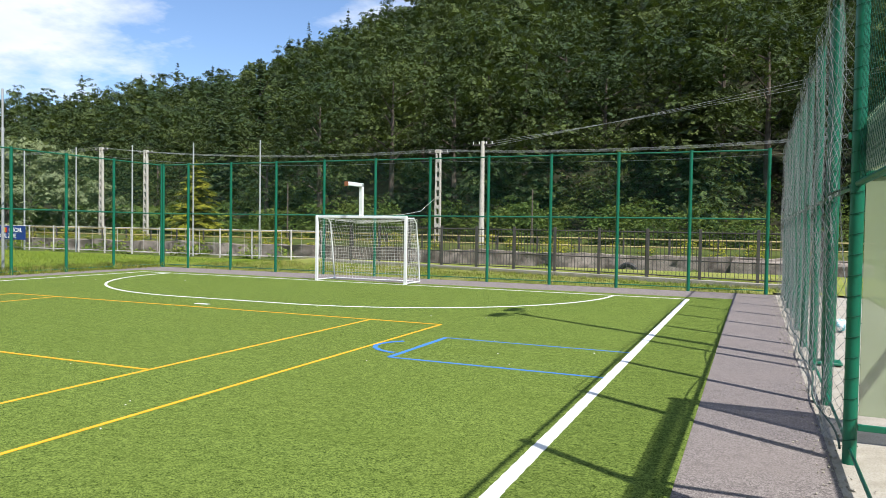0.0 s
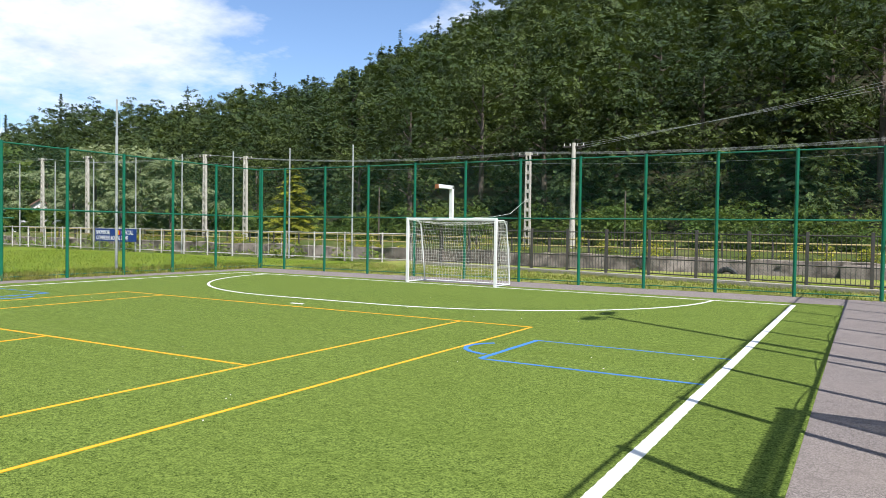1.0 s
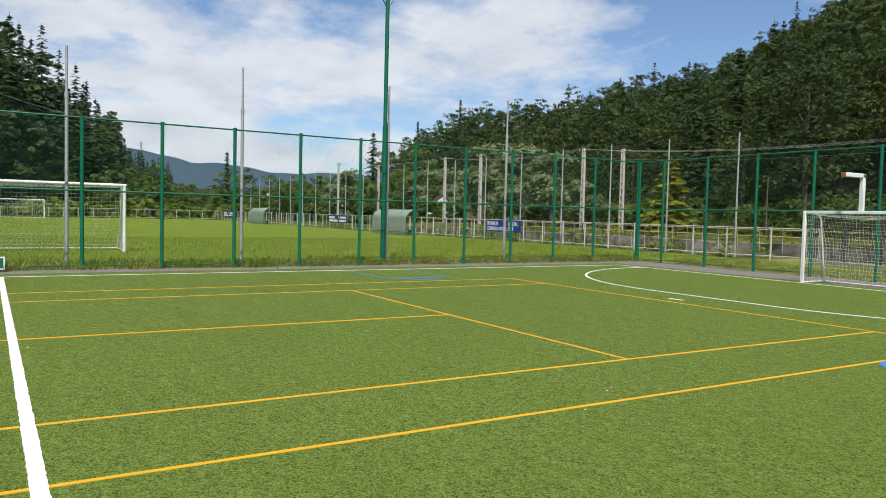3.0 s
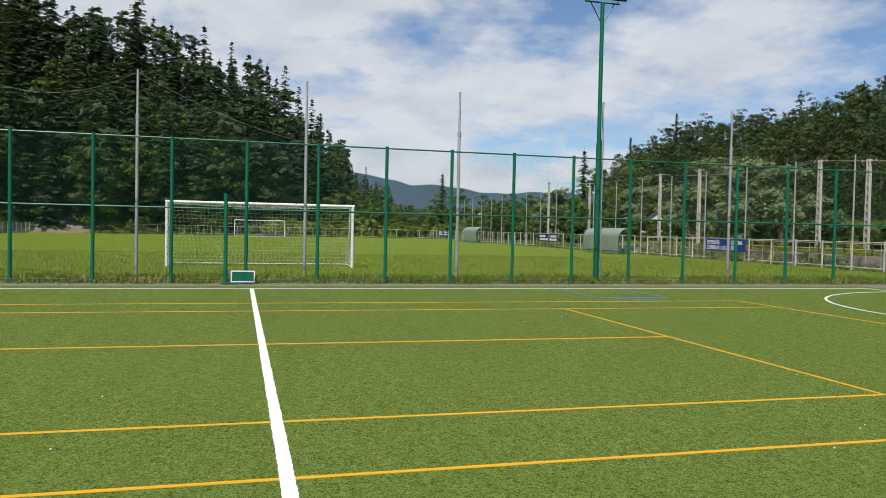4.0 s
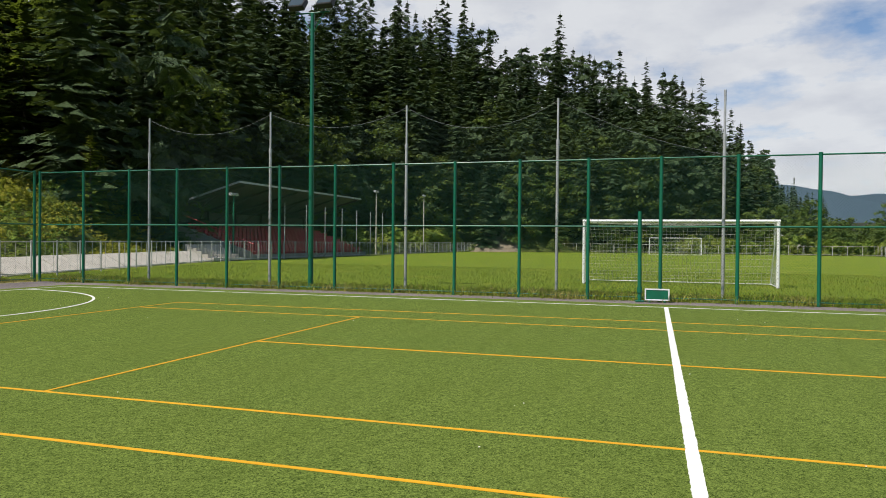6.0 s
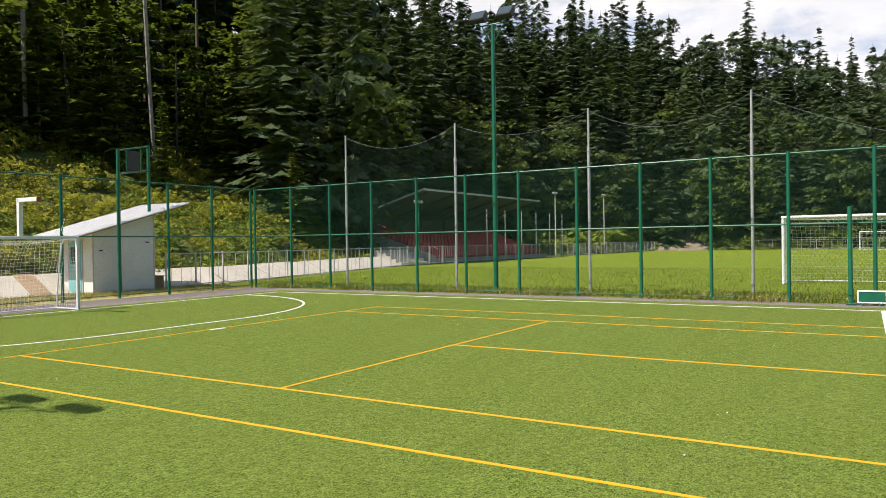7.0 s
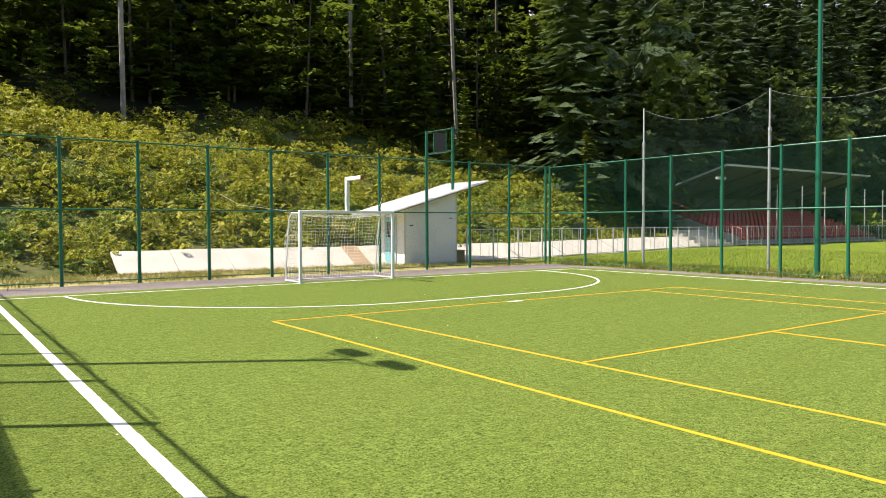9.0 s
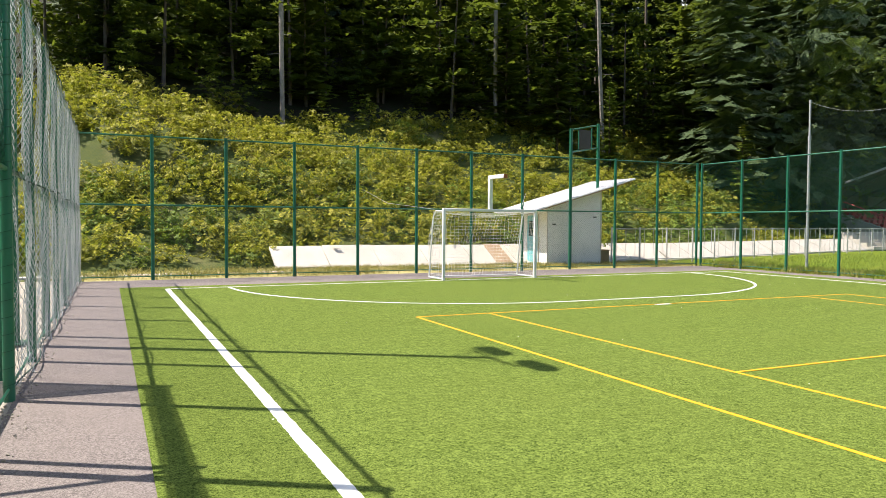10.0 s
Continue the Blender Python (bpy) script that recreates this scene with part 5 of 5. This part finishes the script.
forest("spruce_forest", "dark spruces standing among the beech wood", fir, LEAF_FIR, np.concatenate([sp2[:80], polar_spots(R, 26, -14, 50, lambda a: foot(a) + 8, lambda a: foot(a) + 40, 7.0)]), 0.4, 0.8)
# spruce wood behind the field and the stand
sp3 = polar_spots(R, 380, 83.5, 130, lambda a: foot(a) + 2, lambda a: ridge(a) + 10, 3.4)
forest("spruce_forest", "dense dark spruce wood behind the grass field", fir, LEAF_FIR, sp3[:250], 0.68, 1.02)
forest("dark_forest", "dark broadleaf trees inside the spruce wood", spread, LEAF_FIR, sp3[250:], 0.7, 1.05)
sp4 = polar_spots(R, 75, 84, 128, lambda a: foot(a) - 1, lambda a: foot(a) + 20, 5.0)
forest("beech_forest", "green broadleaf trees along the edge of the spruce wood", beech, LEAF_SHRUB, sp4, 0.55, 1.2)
# wood above the slope behind end two
edge_of = lambda az: 47.5 / max(0.5, abs(math.cos(math.radians(az)))) + 1.0
sp5 = polar_spots(R, 170, 126, 183, lambda a: edge_of(a) + 15, lambda a: edge_of(a) + 50, 3.6)
forest("spruce_forest", "dark spruce wood above the overgrown slope", fir, LEAF_FIR, sp5[:110], 0.9, 1.25)
forest("dark_forest", "dark mixed foliage above the overgrown slope", spread, LEAF_FIR, sp5[110:], 0.8, 1.3)
slim = [tiered(90 + i, 9.0 + 1.5 * i, 6.0, 44, 26, 0.36, 0.06) for i in range(4)]
low_growth = polar_spots(R, 75, 124, 192, lambda a: edge_of(a) - 2, lambda a: edge_of(a) + 9, 2.4)
# the lit look of undergrowth and edge trees comes from LEAF_EDGE's bright colour
forest("beech_forest", "broadleaf undergrowth with sunlight painted into its leaves at the edge of the dark wood", slim, LEAF_EDGE, low_growth, 0.22, 0.6)
edge_spots = polar_spots(R, 48, 126, 192, lambda a: edge_of(a) + 1, lambda a: edge_of(a) + 12, 3.0)
forest("edge_trees", "broadleaf trees with sunlight painted into their leaves before the dark wood", slim, LEAF_EDGE, edge_spots, 0.8, 1.45)
trunks("tree_trunks", "slim trunks of the trees standing before the dark wood", edge_spots, 10, 0.13, BARK)
forest("spruce_forest", "tall dark spruces behind the stand", fir, LEAF_FIR, polar_spots(R, 95, 105, 136, lambda a: foot(a) + 8, lambda a: ridge(a) + 16, 3.2), 0.88, 1.16)
trunks("tree_trunks", "tall bare trunks inside the dark wood", polar_spots(R, 22, 126, 195, lambda a: edge_of(a) + 5, lambda a: edge_of(a) + 24, 3.0), 19, 0.22, BARK)
# wooded ground all round, out of sight of the pitch
sp6 = polar_spots(R, 70, 200, 338, lambda a: foot(a) + 4, lambda a: ridge(a), 8.0)
forest("beech_forest", "broadleaf wood on the slope behind the shelter", beech_far, LEAF_BEECH, sp6, 0.8, 1.2)
# valley floor trees beyond the field
sp7 = polar_spots(R, 230, 60, 84.5, lambda a: 135 if a > 66 else 105, lambda a: 330, 7.0)
forest("valley_trees", "broadleaf trees across the valley floor beyond the field", beech_far, LEAF_SHRUB, [q for q in sp7 if math.degrees(math.atan2(10.3 - q[0], q[1] + 0.3)) < 72], 0.5, 0.85)
forest("valley_trees", "lower broadleaf trees far down the valley floor", beech_far, LEAF_SHRUB, [q for q in sp7 if math.degrees(math.atan2(10.3 - q[0], q[1] + 0.3)) >= 72], 0.38, 0.62)

forest("spruce_forest", "spruces on the wooded spur running down to the valley", fir, LEAF_FIR, polar_spots(R, 60, 79.6, 84.5, lambda a: 205 + 45 * (84.5 - a), lambda a: 330 + 20 * (84.5 - a), 4.0), 0.6, 1.0)

forest("valley_trees", "close row of broadleaf trees behind the far end of the field", beech_far, LEAF_SHRUB, polar_spots(R, 75, 62, 84, lambda a: 134, lambda a: 200, 5.0), 0.42, 0.68)

# far ridges, the blue of distant haze painted into their material
for base, tall, dist, ph in ((3.3, 0.6, 1500, 0.3), (2.4, 0.5, 1000, 2.1)):
    hb = Build()
    vs, fs = [], []
    n = 90
    for i in range(n + 1):
        az = math.radians(50 + 48 * i / n)
        e = base + tall * (0.5 * math.sin(i * 0.13 + ph) + 0.22 * math.sin(i * 0.41 + 2 * ph) + 0.07 * math.sin(i * 1.3))
        if dist == 1000:
            e += max(0.0, math.degrees(az) - 75.0) * 0.30
        x, y = -dist * math.sin(az), dist * math.cos(az)
        z = 1.25 * dist * math.tan(math.radians(max(e, 0.4)))
        vs += [Vector((x, y, -4)), Vector((x * 1.25, y * 1.25, z)), Vector((x * 1.6, y * 1.6, -4))]
    for i in range(n):
        a, c = 3 * i, 3 * i + 3
        fs += [(a, a + 1, c + 1, c), (a + 1, a + 2, c + 2, c + 1)]
    hb.add(vs, fs)
    solid("far_ridge", hb, FAR_HILL, "wooded ridge far down the valley with blue haze painted into its colour", "hills", "far ridges", "structure")


def tree(name, label, at, crown, leaf, tall, r0, bark, group):
    """A single tree: tapered trunk with limbs, and a crown of sprays."""
    t = thing(name, label, "tree", group, at=at, turn=random.Random(hash(at) % 1000).uniform(0, 360))
    b = Build().tube((0, 0, -0.2), (0.1, 0.05, tall * 0.5), r0, 8, r0 * 0.65).tube((0.1, 0.05, tall * 0.5), (0, 0.1, tall * 0.92), r0 * 0.65, 8, r0 * 0.2)
    for i in range(7):
        a, z = i * 2.4, tall * (0.3 + 0.08 * i)
        part("limb", Build().tube((0.05, 0.03, z), (math.cos(a) * tall * 0.16, math.sin(a) * tall * 0.16, z + tall * 0.10), r0 * 0.35, 5, r0 * 0.1), bark, t)
    part("trunk", b, bark, t)
    part("crown", quad_mesh("crown", crown, leaf), None, t, smooth=False)
    return t


# single trees that stand out
willow = broadleaf(61, 9.0, 7.5, 1500, 0.62, 0.03, 30)
gold = conifer(62, 6.2, 5.0, 18, 13, 1.0, 0.02)
spruce = conifer(63, 19, 5.6, 34, 12, 1.05, 0.03)
beech_n = broadleaf(64, 14, 8.0, 3200, 0.38, 0.04, 44)
sapling = conifer(65, 7.5, 3.2, 24, 9, 0.62, 0.10, 0.7)
at_bearing = lambda az, d, dz=-0.2: (10.3 - d * math.sin(math.radians(az)), -0.3 + d * math.cos(math.radians(az)), float(height(np.array(10.3 - d * math.sin(math.radians(az))), np.array(-0.3 + d * math.cos(math.radians(az))))) + dz)
for az, d, k in ((52.6, 84, 1.0), (55.5, 96, 1.1), (50.5, 74, 0.8), (53.8, 72, 0.6), (60.6, 108, 0.9), (58.6, 112, 0.95), (66.5, 130, 1.0), (57.0, 104, 0.8), (48.0, 70, 0.5)):
    tree("willow", "grey-green willow beside the road beyond the field", at_bearing(az, d), willow * k, LEAF_WILLOW, 8.5 * k, 0.22, BARK, "willows")
tree("golden_tree", "small yellow-green tree before the dark wood", at_bearing(41.6, 62), gold, LEAF_GOLD, 5.8, 0.12, BARK, "")
for az, d, k in ((61.2, 290, 1.0), (57.9, 290, 1.05), (50.3, 285, 0.8), (75.6, 150, 0.8), (64.6, 155, 1.1), (37.2, 105, 0.95), (91.8, 168, 1.05), (95.6, 150, 0.95), (101.4, 150, 1.0)):
    tree("spruce", "tall dark spruce standing over the wood", at_bearing(az, d, -2.0), spruce * k, LEAF_FIR, 18 * k, 0.3, BARK, "spruces")
for az, d, k in ((32.5, 66, 0.95), (27.0, 64, 1.0), (22.0, 62, 0.9), (16.5, 64, 1.1), (10.5, 60, 1.0), (5.0, 58, 1.05), (-1.0, 60, 1.1), (-6.5, 60, 1.0), (36.5, 70, 0.7), (44.5, 104, 0.8), (13.5, 72, 1.1), (2.0, 70, 1.1), (24.6, 75, 1.1), (19.5, 74, 1.1)):
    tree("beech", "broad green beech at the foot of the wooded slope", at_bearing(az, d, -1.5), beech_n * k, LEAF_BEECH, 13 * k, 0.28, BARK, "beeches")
# LEAF_EDGE paints sunlight into the branches of most of these
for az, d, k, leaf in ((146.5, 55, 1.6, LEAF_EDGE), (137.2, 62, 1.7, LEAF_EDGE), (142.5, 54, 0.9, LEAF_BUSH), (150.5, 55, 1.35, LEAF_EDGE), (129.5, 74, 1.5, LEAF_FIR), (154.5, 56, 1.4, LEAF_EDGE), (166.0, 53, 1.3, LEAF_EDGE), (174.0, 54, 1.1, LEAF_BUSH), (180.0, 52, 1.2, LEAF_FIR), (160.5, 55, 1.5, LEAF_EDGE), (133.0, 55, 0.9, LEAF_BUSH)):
    tree("young_fir", "young fir with level branches at the edge of the wood", at_bearing(az, d), sapling * k, leaf, 7.0 * k, 0.12, BARK, "young firs")
for az, d, h in ((143.0, 57, 18), (167.8, 48.5, 17), (151.3, 55, 12)):
    x, y, z = at_bearing(az, d, -0.3)
    lean = 0.06 if az == 143.0 else 0.01
    t = thing("bare_trunk", "tall pale bare trunk at the edge of the wood", "tree", "bare trunks", at=(x, y, z))
    b = Build().path([(0, 0, 0), (lean * h * 0.4, 0, h * 0.4), (lean * h * 0.9, 0.1, h)], 0.15, 8)
    for i in range(9):
        a, zz = i * 2.1, h * (0.3 + 0.07 * i)
        part("limb", Build().tube((lean * zz, 0, zz), (lean * zz + math.cos(a) * 0.9, math.sin(a) * 0.9, zz - 0.15), 0.03, 4, 0.012), PALE_BARK, t)
    part("trunk", b, PALE_BARK, t)

# ---- shrubs and weeds ----
bush = [broadleaf(70 + i, 2.6, 3.2, 620, 0.22, 0.0) for i in range(3)]
bush_far = [broadleaf(75 + i, 2.6, 3.2, 150, 0.75, 0.0) for i in range(3)]
weed = [broadleaf(80 + i, 1.0, 1.4, 105, 0.20, 0.0) for i in range(3)]


def belt(r, count, xs, ys, zoff=-0.15):
    x, y = r.uniform(*xs, count), r.uniform(*ys, count)
    return np.column_stack([x, y, height(x, y) + zoff])


def shrubs(name, label, protos, mat, spots, lo, hi):
    tagged(new(name, quad_mesh(name, scatter(protos, spots, R.uniform(0, 6.28, len(spots)), R.uniform(lo, hi, len(spots)), R), mat)), label, "shrubs", "", "stuff")


shrubs("road_bushes", "leafy green bushes along the far side of the road", bush, LEAF_SHRUB, belt(R, 80, (-30, 24), (47.0, 52)), 0.5, 1.2)
shrubs("road_bushes", "leafy green bushes along the road beyond the field", bush_far, LEAF_SHRUB, belt(R, 130, (-150, -28), (46.5, 64)), 0.6, 1.3)
shrubs("road_weeds", "tall weeds between the railing and the road", weed, LEAF_DRY, belt(R, 160, (-60, 22), (41.2, 46)), 0.35, 0.8)
shrubs("bed_weeds", "weeds growing in the river bed", weed, LEAF_BUSH, belt(R, 60, (-40, 14), (34.5, 39.5)), 0.5, 1.2)
shrubs("fence_weeds", "weeds along the touchline fence", weed, LEAF_BUSH, belt(R, 170, (-112, -12), (30.2, 32.6)), 0.35, 0.9)


def slope_spots(count, y0, y1):
    x, y = R.uniform(-48, 36, count), R.uniform(y0, y1, count)
    y = np.where(x < -12, y + (x + 12) * 0.26, y)
    bare = (x < -4.5) & (x > -24) & (y > -30.6 + (np.minimum(x, -12) + 12) * 0.26) & (R.uniform(0, 1, count) < 0.8)
    return np.column_stack([x, y, height(x, y) - 0.1])[~bare]


shrubs("slope_bushes", "green bushes over the slope behind the end fence", bush, LEAF_BUSH, slope_spots(60, -49, -28.8), 0.3, 0.7)
shrubs("slope_weeds", "yellowing tall weeds over the slope behind the end fence", weed, LEAF_DRY, slope_spots(1550, -49, -28.0), 0.5, 1.5)
shrubs("slope_weeds", "green leafy creepers low on the slope", weed, LEAF_BUSH, slope_spots(420, -36, -27.6), 0.6, 1.2)
shrubs("far_field_bushes", "bushes behind the far fence and the stand", bush_far, LEAF_BUSH, np.concatenate([belt(R, 70, (-124, -115), (-40, 40)), belt(R, 60, (-112, -74), (-40, -34))]), 0.6, 1.3)


def blades(name, label, mat, spots, tall, width, seed):
    """Grass blades: thin bent triangles in tufts."""
    r = np.random.default_rng(seed)
    k = len(spots)
    a = r.uniform(0, 6.28, k)
    h = tall * r.uniform(0.5, 1.3, k)
    o = np.stack([np.cos(a), np.sin(a), 0 * a], 1)
    s = np.stack([-np.sin(a), np.cos(a), 0 * a], 1)
    lean = (h * r.uniform(0.1, 0.6, k))[:, None]
    up = np.stack([0 * a, 0 * a, h], 1)
    wv = s * (width * r.uniform(0.6, 1.3, k))[:, None]
    v = np.stack([spots - wv, spots + wv, spots + up * 0.6 + o * lean * 0.4 + wv * 0.5, spots + up + o * lean], 1).reshape(-1, 3)
    tagged(new(name, quad_mesh(name, v, mat)), label, "grass", "", "stuff")


def strip(count, xs, ys, z, clump=0.0):
    x, y = R.uniform(*xs, count), R.uniform(*ys, count)
    if clump:
        c = np.column_stack([R.uniform(*xs, max(4, count // 40)), R.uniform(*ys, max(4, count // 40))])
        i = R.integers(0, len(c), count)
        x, y = c[i, 0] + R.normal(0, clump, count), c[i, 1] + R.normal(0, clump, count)
    return np.column_stack([x, y, np.full(count, z)])


BLADE = leaf_material("grass_blades", (0.11, 0.185, 0.014), (0.225, 0.315, 0.030), (0.27, 0.285, 0.055), 0.4, 0.5)
STRAW = leaf_material("dry_grass_blades", (0.30, 0.27, 0.09), (0.46, 0.39, 0.15), (0.22, 0.23, 0.05), 0.3, 0.8)
blades("grass_tufts", "long unmown grass along the foot of the field fence", BLADE, strip(17000, (-12.6, -11.0), (-22.3, 22.2), 0.0, 0.30), 0.20, 0.008, 1)
blades("grass_tufts", "dry straw in the grass along the field fence", STRAW, strip(9000, (-12.4, -11.0), (-22.3, 22.2), 0.0, 0.22), 0.19, 0.007, 2)
blades("grass_tufts", "grass on the verge before the river railing", BLADE, strip(12000, (-11, 11.5), (22.3, 28.5), 0.0, 0.3), 0.10, 0.008, 3)
blades("grass_tufts", "yellowing grass on the verge before the river railing", STRAW, strip(9000, (-11, 11.5), (22.3, 28.5), 0.0, 0.3), 0.10, 0.007, 9)
blades("grass_tufts", "dry grass on the verge behind the end fence", STRAW, strip(16000, (-11, 11.5), (-26.0, -22.5), 0.0, 0.3), 0.13, 0.007, 4)
blades("grass_tufts", "short grass over the football field", BLADE, strip(40000, (-34, -12.4), (-28, 28), 0.0), 0.09, 0.010, 5)

# tiny pale litter on the turf
fl = Build()
rng = random.Random(21)
for i in range(100):
    s = rng.uniform(0.004, 0.011)
    fl.box((rng.uniform(-9, 9.8), rng.uniform(-17, 17), 0.008), (s * 1.6, s, 0.006), Euler((rng.uniform(-0.3, 0.3), rng.uniform(-0.3, 0.3), rng.uniform(0, 6))).to_matrix())
solid("litter_flecks", fl, SIGN_WHITE, "tiny pale flecks of litter on the turf", "litter", "", "stuff", smooth=False)
